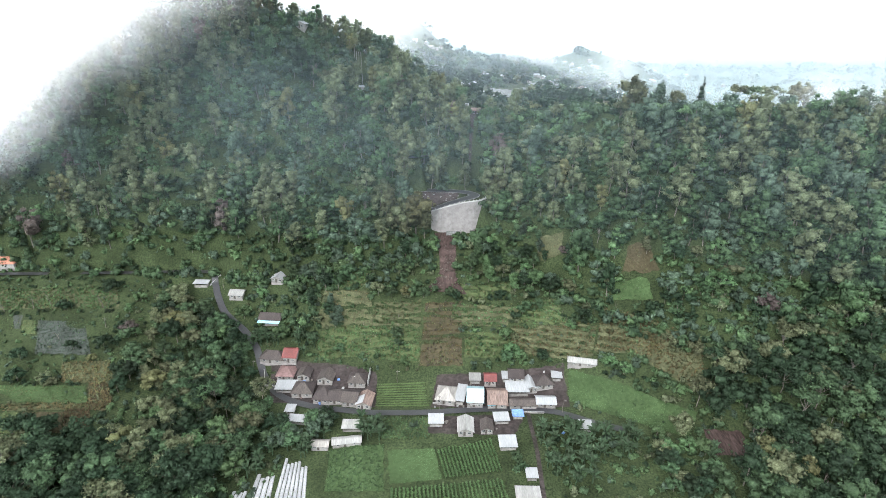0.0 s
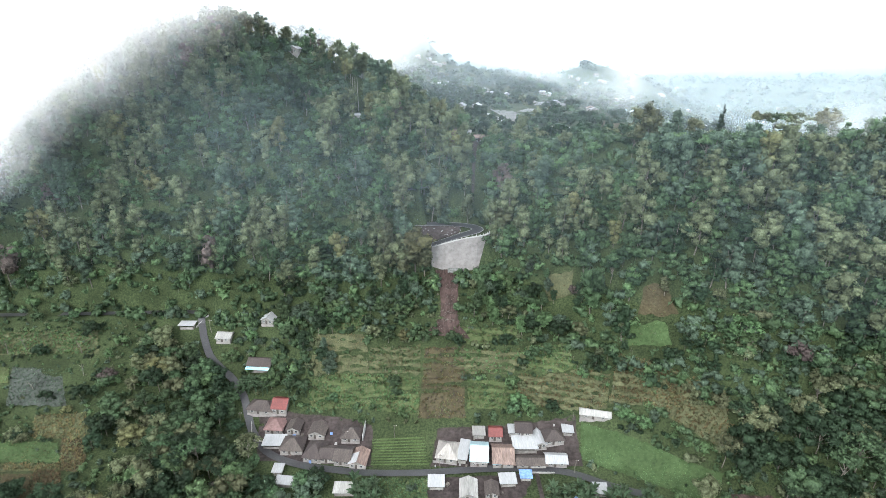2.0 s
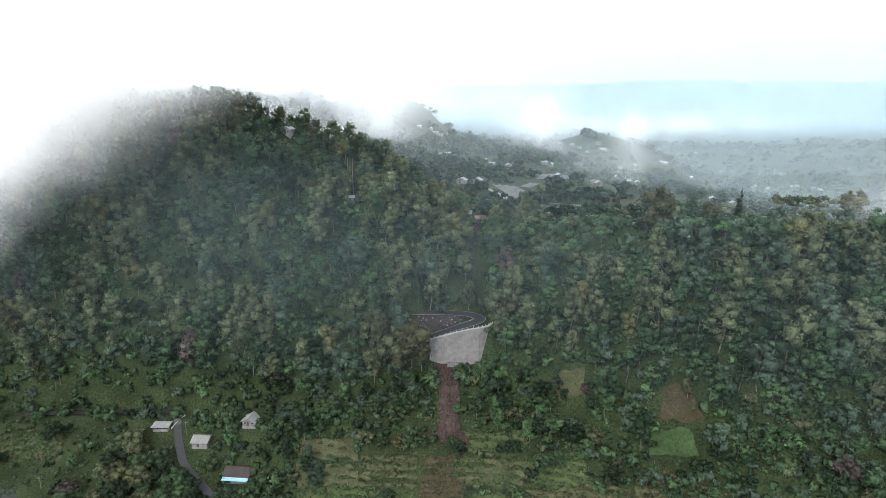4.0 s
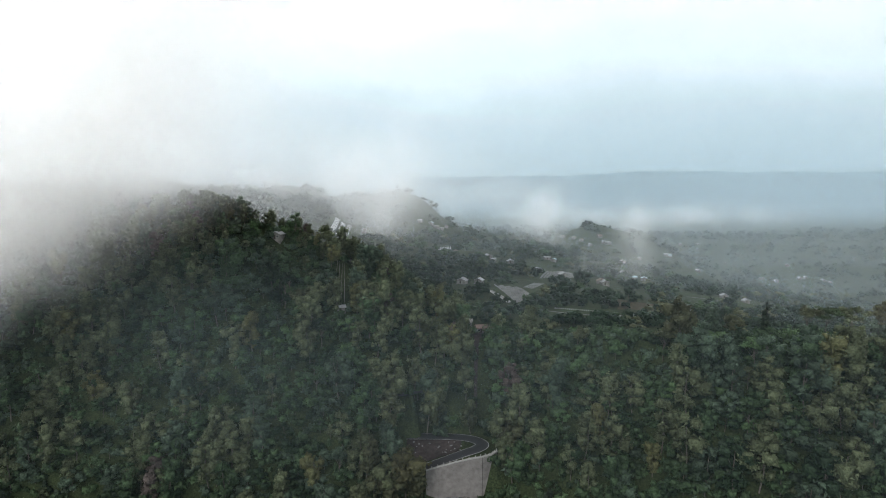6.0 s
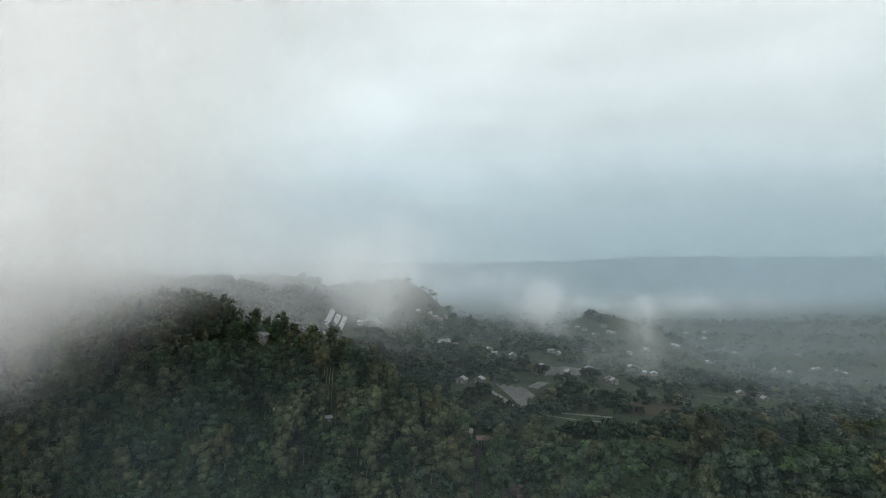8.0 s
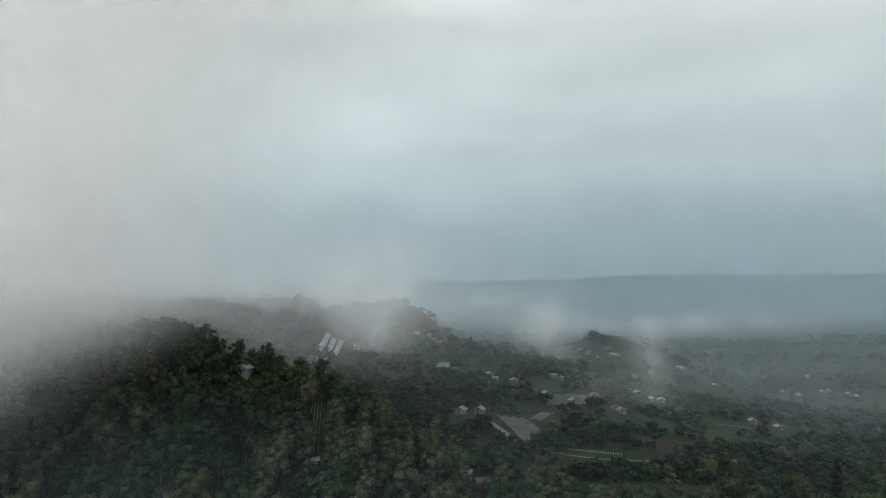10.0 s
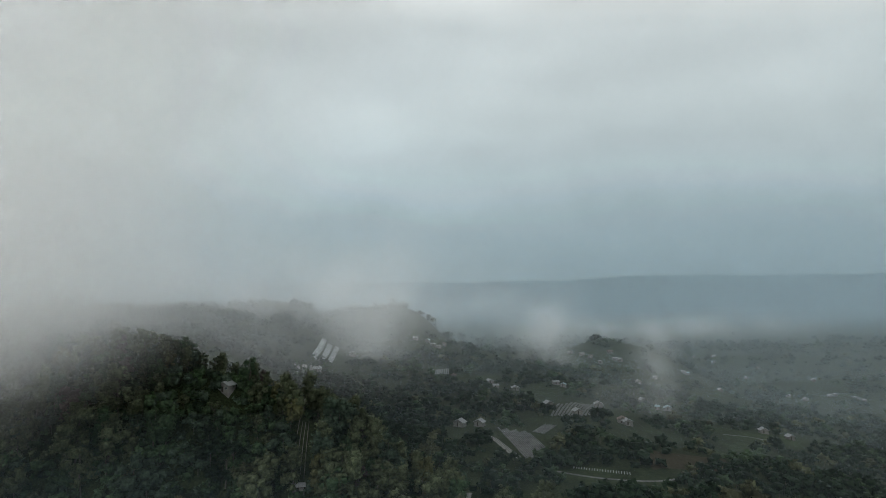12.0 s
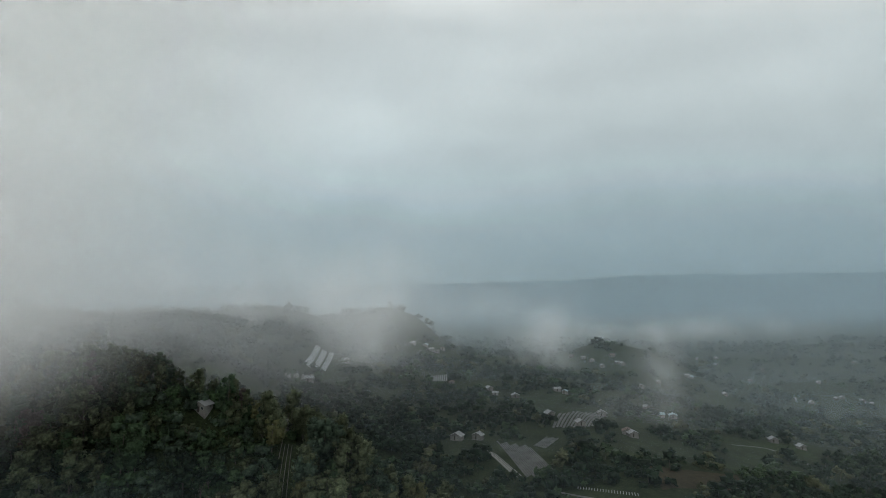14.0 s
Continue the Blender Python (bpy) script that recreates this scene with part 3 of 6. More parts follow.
# ---- lanes, wall, fields ----
def smooth_line(pts, n=12):
    """A curve through the points."""
    p = np.array(pts, float)
    p = np.vstack([2 * p[0] - p[1], p, 2 * p[-1] - p[-2]])
    u = np.linspace(0, 1, n, endpoint=False)[:, None]
    out = [0.5 * (2 * b + (c - a) * u + (2 * a - 5 * b + 4 * c - d) * u**2 + (3 * b - a - 3 * c + d) * u**3) for a, b, c, d in zip(p, p[1:], p[2:], p[3:])]
    return np.vstack(out + [p[-2:-1]])


def ribbon(name, line, wide, mat, lift=0.22, heights=None, rows=5):
    """A strip laid along a line on the land."""
    d = np.gradient(line, axis=0)
    side = np.stack([-d[:, 1], d[:, 0]], 1) / np.linalg.norm(d, axis=1)[:, None]
    u = np.linspace(-0.5, 0.5, rows)
    w = wide if np.ndim(wide) else np.full(len(line), float(wide))
    p = line[:, None] + side[:, None] * (u[None, :, None] * w[:, None, None])
    z = ground_z(p[..., 0], p[..., 1]) + lift
    if heights is None:
        z = 0.6 * z.max(1, keepdims=True) + 0.4 * z + 0 * u
    else:
        z = heights[:, None] + 0 * z
    return quad_mesh(name, np.concatenate([p, z[..., None]], -1).reshape(-1, 3), sheet(rows, len(line))[:, ::-1], [mat], None, True)


lane = smooth_line([(-330, 268), (-195, 269), (-138, 270), (-119, 269), (-114.5, 262), (-111.6, 256), (-106, 247), (-99, 241), (-92, 236), (-85.5, 229), (-82, 222), (-77, 213), (-68, 202.5), (-54, 196), (-39, 193), (-25, 191.4), (-6, 191.3), (8, 192), (22, 192.6), (36, 192.3), (50, 190.6), (58, 188), (67, 183.5), (80, 178)])
tagged(new("road", ribbon("road", lane, 3.3, M_ASPHALT, 0.42)), "narrow grey asphalt lane through the hamlet", "road", kind="structure")
path = smooth_line([(41, 191), (41.3, 181), (41.6, 169), (41.1, 156), (40.5, 140), (40, 120)])
tagged(new("footpath", ribbon("footpath", path, 1.7, M_YARD)), "trodden earth footpath between gardens", "path", kind="structure")

# the hairpin of the mountain road
bend = smooth_line([(-22, 276.2), (-8, 276.5), (4, 276.7), (12, 277.6), (19, 280.0), (21.5, 284), (18.5, 288), (12, 290.4), (2, 291.2), (-12, 291.4), (-26, 292)])
bend_z = road_bend_z(bend[:, 0], bend[:, 1]) + 0.12
tagged(new("mountain_road", ribbon("mountain_road", bend, 6.0, M_NEWROAD, heights=bend_z)), "fresh black asphalt hairpin bend above a retaining wall", "road", kind="structure")
for off, name in ((2.8, "outer"), (-2.8, "inner")):
    d = np.gradient(bend, axis=0)
    side = np.stack([d[:, 1], -d[:, 0]], 1) / np.linalg.norm(d, axis=1)[:, None]
    edge = bend + side * off
    tagged(new("road_line", ribbon("road_line", edge, 0.28, M_KERB, heights=bend_z + 0.03, rows=2)), "white painted edge line", "road marking", kind="structure")

upper_turn = smooth_line([(-30, 297.5), (-23, 295), (-17, 294), (-11, 294), (-4, 296)])
tagged(new("mountain_road", ribbon("mountain_road", upper_turn, 5.0, M_NEWROAD, heights=86.8 + 0.1 * upper_turn[:, 0])), "dark asphalt turn of the mountain road in the wood", "road", kind="structure")
wall_line = smooth_line([(-1.5, 273.6), (5, 272.9), (12, 272.6), (19, 272.9), (24, 274.6), (27, 278.2)], 8)
wall = thing("retaining_wall", "tall stained concrete retaining wall under the hairpin bend", "wall", (10, 273, 50))
pieces = np.linspace(0, len(wall_line) - 1, 7)
for a, b in zip(pieces, pieces[1:]):
    pa, pb = (np.array([np.interp(t, range(len(wall_line)), wall_line[:, k]) for k in (0, 1)]) for t in (a, b - 0.012))
    top_a, top_b = (float(road_bend_z(*p)) + 0.35 for p in (pa, pb))
    foot = 50.2 + 0.22 * max(0, pa[0] - 6)
    n = np.array([-(pb - pa)[1], (pb - pa)[0]])
    n = n / np.linalg.norm(n) * 0.9
    c = [(pa[0] + 0.5 * -n[0], pa[1] - 0.5 * n[1]), (pb[0] - 0.5 * n[0], pb[1] - 0.5 * n[1]), tuple(pb + n), tuple(pa + n)]
    k = Build().hull([(x - 10, y - 273, foot - 6 - 50) for x, y in c] + [(x - 10, y - 273, z - 50 - 0.3) for (x, y), z in zip(c, (top_a, top_b, top_b, top_a))])
    part("panel", k.mesh("panel", M_CONCRETE), wall)
    q = [(pa[0] - 0.75 * n[0], pa[1] - 0.75 * n[1]), (pb[0] - 0.75 * n[0], pb[1] - 0.75 * n[1]), tuple(pb), tuple(pa)]
    k = Build().hull([(x - 10, y - 273, z - 50 - 0.3) for (x, y), z in zip(q, (top_a, top_b, top_b, top_a))] + [(x - 10, y - 273, z - 50 + 0.1) for (x, y), z in zip(q, (top_a, top_b, top_b, top_a))])
    part("coping", k.mesh("coping", M_KERB), wall)
part("footing", Build().box(-3.5, -1.6, -1.5, 3.2, -0.4, 1.2).mesh("footing", M_STONE), wall, "broken grey stone footing")
post_line = np.array([np.interp(np.linspace(0, len(wall_line) - 1, 15), range(len(wall_line)), wall_line[:, k]) for k in (0, 1)]).T
post = None
for x, y in post_line:
    at = pose(x, y + 0.25, float(road_bend_z(x, y)) + 0.3)
    if post is None:
        post = tagged(new("guard_post", Build().hull([(-0.16, -0.16, 0), (0.16, -0.16, 0), (0.16, 0.16, 0), (-0.16, 0.16, 0), (-0.12, -0.12, 0.75), (0.12, -0.12, 0.75), (0.12, 0.12, 0.75), (-0.12, 0.12, 0.75)]).mesh("guard_post", M_KERB)), "short white guard post on the wall's edge", "guard post", "guard posts")
        post.matrix_world = at
    else:
        copy_thing(post, at)

# the slip below the wall
slip = smooth_line([(6, 272.4), (6.5, 266), (7, 258), (7, 250), (6.5, 245), (6, 240)])
slip_w = np.interp(np.arange(len(slip)), [0, 12, 40, 50, len(slip)], [11, 9.5, 7.5, 11, 22])
tagged(new("landslide_scar", ribbon("landslide_scar", slip, slip_w, M_SOIL, 0.35, rows=9)), "raw reddish-brown landslide scar below the wall", "landslide", kind="structure")
rng = np.random.default_rng(21)
n = 0
rv, rf = [], []
for k in range(420):
    t = rng.random() ** 0.6
    i = int(t * (len(slip) - 1))
    x, y = slip[i] + rng.normal(size=2) * (slip_w[i] * 0.3, 1.5)
    r = rng.uniform(0.08, 0.34) * (1.5 if rng.random() < 0.08 else 1)
    v, f = cube_ball(rng, np.array((x, y, float(ground_z(x, y)) + 0.35)), np.array((r, r, r * 0.7)), 0.3)
    rv.append(v), rf.append(f + n)
    n += len(v)
tagged(new("landslide_rubble", quad_mesh("landslide_rubble", np.concatenate(rv), np.concatenate(rf), [M_ROCK])), "loose brown rocks strewn down the slip", "rubble", kind="stuff")


def on_quad(q, u, v):
    q = np.array(q, float)
    u, v = np.asarray(u)[..., None], np.asarray(v)[..., None]
    return (q[0] * (1 - u) + q[1] * u) * (1 - v) + (q[3] * (1 - u) + q[2] * u) * v


FIELD_PLOTS = []


def on_field(x, y):
    """Whether a place lies on one of the plots."""
    for q in FIELD_PLOTS:
        e = np.roll(q, -1, 0) - q
        if np.all(e[:, 0] * (y - q[:, 1]) - e[:, 1] * (x - q[:, 0]) > 0):
            return True
    return False


def field(label, q, mat, lift=0.28, n=30):
    """A plot of land with four corners: south-west, south-east, north-east, north-west."""
    FIELD_PLOTS.append(np.array(q, float))
    u, v = np.meshgrid(np.linspace(0, 1, n), np.linspace(0, 1, n))
    p = on_quad(q, u, v)
    wob = 0.45 * wave(p[..., 0], p[..., 1], 1.3, 3.0)
    p = p + wob[..., None] * np.stack([np.abs(u - 0.5) > 0.49, np.abs(v - 0.5) > 0.49], -1)
    z = ground_z(p[..., 0], p[..., 1]) + lift
    return tagged(new("field", quad_mesh("field", np.concatenate([p, z[..., None]], -1).reshape(-1, 3), sheet(n, n), [mat], None, True)), label, "field", kind="structure")


def make_tuft(seed, high, wide, n):
    """A maize plant or tall weed: blades rising and bending over."""
    rng, p = np.random.default_rng(seed), Plant()
    for k in range(n):
        a, h = rng.uniform(0, 6.28), high * rng.uniform(0.6, 1.0)
        d, s = np.array((math.cos(a), math.sin(a), 0)), np.array((-math.sin(a), math.cos(a), 0)) * wide * 0.16
        r = [np.zeros(3), d * wide * 0.35 + (0, 0, h * 0.8), d * wide + (0, 0, h * rng.uniform(0.5, 0.95))]
        p.add((np.array([r[0] - s * 0.5, r[0] + s * 0.5, r[1] + s, r[1] - s, r[2] + s * 0.3, r[2] - s * 0.3]), np.array([(0, 1, 2, 3), (3, 2, 4, 5)])), 0)
    return p.done()


MAIZE = [make_tuft(100 + k, 1.5, 0.75, 6) for k in range(3)]
WEED = [make_tree(110 + k, "bush", 0.8, 0.6, 10, 0.6, 1) for k in range(4)]


def crop(label, q, rows, each, mats, plants, scale=1.0, seed=1, along=True, jitter=0.12, gap=0.0, name="crop"):
    """Rows of plants on a plot."""
    rng, spots = np.random.default_rng(seed), []
    for i in range(rows):
        for j in range(each):
            if rng.random() < gap:
                continue
            u, v = (rng.random() if jitter > 5 else (i + 0.5) / rows + rng.normal() * jitter / rows), (j + rng.random()) / each
            x, y = on_quad(q, u, v) if along else on_quad(q, v, u)
            spots.append((x, y, float(ground_z(x, y)) + 0.15, rng.uniform(0, 6.28), scale * rng.uniform(0.7, 1.25), rng.integers(0, len(plants)), rng.integers(0, len(mats))))
    return stamp(name, label, "crop", spots, plants, mats + [M_BARK])


def beds(label, q, count, mat, fill=0.62, high=0.28, name="mulched_plot", steps=10):
    """Raised beds, side by side, running from south to north."""
    ob = thing(name, label, "plot", (*on_quad(q, 0.5, 0.5), 0))
    ox, oy = on_quad(q, 0.5, 0.5)
    for k in range(count):
        u0, u1 = (k + 0.5 - fill / 2) / count, (k + 0.5 + fill / 2) / count
        us, vs = np.meshgrid([u0, u0 + (u1 - u0) * 0.2, u1 - (u1 - u0) * 0.2, u1], np.linspace(0.02 * (k % 3), 1 - 0.03 * ((k * 7) % 4), steps))
        p = on_quad(q, us, vs)
        z = ground_z(p[..., 0], p[..., 1]) + np.array([0.0, high, high, 0.0])
        p = p - (ox, oy)
        part("bed", quad_mesh("bed", np.concatenate([p, z[..., None]], -1).reshape(-1, 3), sheet(4, steps), [mat], None, False), ob)
    return ob


beds("long raised beds under bright white plastic mulch", [(-58, 140), (-45, 140), (-48.5, 165), (-58, 168)], 7, M_PLASTIC, 0.86)
beds("short raised beds under white plastic mulch", [(-68, 140), (-58.5, 140), (-60, 160.5), (-67, 160.5)], 4, M_PLASTIC, 0.86)
beds("raised beds under white mulch beside a hedge", [(-78, 138), (-69, 138), (-68.5, 153.5), (-74, 153)], 4, M_PLASTIC, 0.86)
Q = [(-25, 195), (-1.6, 195), (-3.8, 208), (-25.5, 207.5)]
field("vegetable garden soil between the houses", Q, M_GROUND)
beds("long low beds of green vegetables between the houses", [Q[1], Q[2], Q[3], Q[0]], 10, M_BEDS, 0.62, 0.4, "vegetable_plot", 16)
crop("rows of low green vegetables", Q, 10, 60, [L_CROP, L_FRESH], WEED, 0.55, 2, along=False, jitter=0.06, name="vegetable_rows")
Q = [(4.5, 157), (27, 160), (24, 175.5), (1.5, 170.5)]
field("dark green maize plot", Q, M_GROUND)
crop("rows of young green maize", Q, 16, 44, [L_CROP], MAIZE, 0.8, 3, jitter=0.06)
Q = [(-15.5, 140), (29, 140), (26.5, 156), (-15.8, 152.5)]
field("dark green maize plot below the hedge", Q, M_GROUND)
crop("long rows of young maize", Q, 29, 40, [L_CROP], MAIZE, 0.8, 4, jitter=0.06)
Q = [(-16, 155), (3.5, 157), (0.8, 172), (-18, 171)]
field("bright short grass plot", Q, M_GRASS)
crop("fine tufts on the grass plot", Q, 24, 26, [L_FRESH], WEED, 0.35, 5, jitter=0.4)
Q = [(-40, 152), (-18, 152), (-20, 174), (-41, 173)]
field("leafy bean plot", Q, M_GRASS)
crop("dense low bean plants", Q, 20, 24, [L_FRESH, L_GREEN], WEED, 0.9, 6, jitter=0.5)
Q = [(-21, 177), (-2, 177), (-2, 188.5), (-24, 188.5)]
field("weedy green verge below the lane", Q, M_MEADOW)
crop("tall green weeds", Q, 22, 18, [L_FRESH, L_GREEN], WEED, 1.1, 7, jitter=0.5)
Q = [(-6.5, 214.5), (13.5, 214.5), (13.5, 237), (-4, 237)]
field("strip of withered brown maize", Q, M_DRY)
crop("withered brown maize stalks", Q, 22, 30, [L_STRAW, L_OLIVE, L_GOLD, L_RUSTY], MAIZE + WEED[:1], 0.8, 8, jitter=9, gap=0.1)
# terraces and western fields: soil, then what grows there
STRAW, GREENS = [L_STRAW, L_GOLD, L_STRAW, L_OLIVE], [L_OLIVE, L_FRESH, L_CROP, L_GOLD, L_FRESH]
GROWTH = {"dry": ([L_STRAW, L_OLIVE, L_GOLD], WEED, 0.7, 9, 1.4), "low": ([L_FRESH, L_GOLD, L_CROP, L_OLIVE], WEED, 0.6, 9, 1.0), "weed": (GREENS + [L_CROP], WEED * 3 + MAIZE[:3], 1.15, 9, 0.9),
          "maize": (STRAW, MAIZE * 2 + WEED[:1], 0.95, 0.35, 1.0), "rows": ([L_CROP, L_GOLD], WEED, 0.6, 0.08, 0.7), "grey": ([L_BLUE, L_BLUE, L_DEEP], WEED, 0.75, 0.3, 1.1)}
for k, (label, m, q, growth) in enumerate((
    ('dry tan grass slope below the wood', M_TAN, [(52, 253), (64, 249), (64, 255), (53, 259)], 'dry'),
    ('bare reddish tan bank', M_DRY, [(89, 234), (104, 228), (100, 236), (92, 239)], 'dry'),
    ('small bright meadow among hedges', M_GRASS, [(84, 230), (101, 223), (99, 229), (86, 233)], 'low'),
    ('yellow-green terrace', M_MEADOW, [(9, 238), (37, 237), (38, 243), (9, 244)], 'weed'),
    ('weedy straw-coloured terrace', M_TAN, [(9, 229), (35, 228), (44, 234), (9, 237)], 'weed'),
    ('green garden terrace behind the houses', M_MEADOW, [(15, 218), (35, 217), (37, 226), (15, 228)], 'weed'),
    ('straw terrace with dry maize', M_TAN, [(36, 218), (73, 211), (76, 222), (37, 227)], 'maize'),
    ('straw terrace of dry stalks', M_TAN, [(74, 213), (102, 206), (100, 220), (81, 229)], 'maize'),
    ('olive stubble slope', M_TAN, [(95, 205), (116, 188), (118, 207), (100, 219)], 'maize'),
    ('yellow-green terrace of beans', M_MEADOW, [(39, 228), (63, 224), (59, 234), (42, 235)], 'weed'),
    ('striped stubble beds', M_TAN, [(-56, 233), (-29, 230), (-30, 235), (-56, 240)], 'rows'),
    ('straw terrace with scattered weeds', M_TAN, [(-29, 230), (-6, 229), (-6, 238), (-29, 238)], 'weed'),
    ('dry weedy terrace', M_TAN, [(-55, 240), (-30, 237), (-32, 244), (-55, 248)], 'dry'),
    ("narrow green terrace at the wood's foot", M_MEADOW, [(-50, 248), (-32, 246), (-32, 256), (-49, 260)], 'weed'),
    ('broad yellow-green garden', M_MEADOW, [(-54, 221), (-6, 216), (-7, 228), (-56, 232)], 'weed'),
    ('sloping yellow meadow', M_TAN, [(-216, 245), (-158, 247), (-165, 260), (-223, 257)], 'weed'),
    ('pale striped vegetable beds', M_GREYFIELD, [(-212, 234), (-200, 234), (-203, 242), (-217, 242)], 'rows'),
    ('pale green fallow patch', M_MEADOW, [(-198, 231), (-191, 231), (-195, 239), (-201, 239)], 'low'),
    ('grey netted cabbage beds', M_GREYFIELD, [(-185, 220), (-160, 221), (-171, 238), (-194, 239)], 'grey'),
    ('ripe yellow maize plot', M_TAN, [(-166, 206), (-143, 208), (-151, 219), (-171, 216)], 'maize'),
    ('withered maize strip', M_DRY, [(-146, 191), (-137, 191), (-144, 207), (-155, 207)], 'maize'),
    ('mown green meadow', M_GRASS, [(-186, 193), (-149, 195), (-155, 205), (-194, 204)], 'low'),
    ('straw border strip', M_TAN, [(-183, 188), (-146, 191), (-148, 194), (-185, 192)], 'maize'),
    ('dry brown maize plot', M_DRY, [(-150, 179), (-139, 180), (-146, 191), (-156, 190)], 'maize'),
    ('green bed rows', M_MEADOW, [(-176, 176), (-166, 177), (-173, 188), (-182, 188)], 'rows'),
    ('brown fallow earth', M_DRY, [(-166, 177), (-150, 178), (-156, 189), (-173, 188)], 'dry'),
    ("bare earth path on the field's edge", M_YARD, [(-142, 173), (-125, 176), (-128, 180), (-143, 179)], 'none'),
)):
    field(label, q, m)
    if growth != "none":
        mats, plants, s, jitter, step = GROWTH[growth]
        wide, deep = (np.linalg.norm(np.subtract(q[i], q[j])) for i, j in ((0, 1), (0, 3)))
        rows = max(3, int(wide / (step * (3.0 if growth == "rows" else 1.0))))
        crop("plants of the " + label, q, rows, max(4, int(deep / step * 1.3)), mats, plants, s, 30 + k, jitter=jitter, gap=0.08, name="garden_crop")
Q = [(60, 196), (103, 173), (111, 184), (62, 210)]
field("smooth bright green hillside lawn", Q, M_GRASS, n=34)
crop("low green plants on the slope", Q, 30, 26, [L_FRESH, L_GREEN], WEED, 0.55, 50, jitter=0.5)
field("bare red earth bank", [(109, 164), (124, 162), (126, 175), (111, 177)], M_SOIL)
# swept earth of the hamlet
field("trampled bare earth of the hamlet yards", [(-1, 194.6), (60, 193), (60, 212), (2, 211)], M_YARD, 0.12)
field("trampled bare earth yard among the tiled houses", [(-72, 199), (-24, 194.6), (-26, 213), (-78, 226)], M_YARD, 0.12)
field("trampled earth south of the lane", [(-2, 180), (34, 178), (40, 190), (-2, 189)], M_YARD, 0.12)
# stony island inside the hairpin
field("stony weedy island inside the hairpin", [(-10, 280.3), (12, 280.8), (13, 287.6), (-10, 288.2)], M_YARD, 0.45, 14)
rng = np.random.default_rng(27)
for k in range(26):
    x, y, r = rng.uniform(-8, 13), rng.uniform(281.5, 286.8), rng.uniform(0.2, 0.55)
    v, f = cube_ball(rng, np.zeros(3), np.array((r, r, r * 0.7)), 0.3)
    st = tagged(new("boulder", quad_mesh("boulder", v, f, [M_STONE])), "pale grey boulder on the hairpin's island", "boulder", "island boulders")
    st.matrix_world = pose(x, y, float(ground_z(x, y)) + 0.45 + 0.25 * r)


# ---- houses ----
ROOFS = {"tile": (M_TILE, "dark brown tiled"), "red": (M_RED, "bright red metal"), "faded": (M_FADED, "faded red tiled"), "orange": (M_ORANGE, "orange tiled"), "white": (M_ZINC, "bright white sheet-metal"),
         "pale": (M_PALE, "pale grey sheet"), "grey": (M_GREY, "weathered grey"), "rust": (M_RUST, "rusty brown sheet"), "ice": (M_ICE, "pale blue sheet-metal"), "blue": (M_TILE, "brown tiled and blue-awninged"),
         "bluetarp": (M_TARP, "blue tarpaulin"), "patch": (M_RUST, "brown and white patched")}


def lay_roof(ob, mat, label, w, d, h, form, rise):
    """Sloping slabs with thickness, each a part, over walls of w by d and height h, and their caps."""
    o, t = 0.55, 0.14
    x, y, e, top = w / 2 + o, d / 2 + o, h - 0.12, h + rise

    def slope(*corners, thick=t):
        part("roof_slope", Build().slab(*corners, thick).mesh("roof_slope", mat), ob, label)

    if form == "gablex":
        slope((-x, -y, e), (x, -y, e), (x, -0.02, top), (-x, -0.02, top))
        slope((-x, 0.02, top), (x, 0.02, top), (x, y, e), (-x, y, e))
        part("ridge", Build().box(-x, -0.18, top - 0.05, x, 0.18, top + 0.08).mesh("ridge", mat), ob)
    elif form == "gabley":
        slope((-x, -y, e), (-0.02, -y, top), (-0.02, y, top), (-x, y, e))
        slope((0.02, -y, top), (x, -y, e), (x, y, e), (0.02, y, top))
        part("ridge", Build().box(-0.18, -y, top - 0.05, 0.18, y, top + 0.08).mesh("ridge", mat), ob)
    elif form == "hip":
        r = max(0.3, x - y * 0.95)
        p, q = (-r, 0, top), (r, 0, top)
        slope((-x, -y, e), (x, -y, e), q, p), slope(p, q, (x, y, e), (-x, y, e))
        slope((x, -y, e), (x, 0, e), (x, y, e), q), slope((-x, y, e), (-x, 0, e), (-x, -y, e), p)
        part("ridge", Build().box(-r, -0.18, top - 0.06, r, 0.18, top + 0.08).mesh("ridge", mat), ob)
    else:
        slope((-x, -y, e + 0.1), (x, -y, e + 0.1), (x, y, e + 0.1 + rise), (-x, y, e + 0.1 + rise), thick=0.08)


HOMES = []


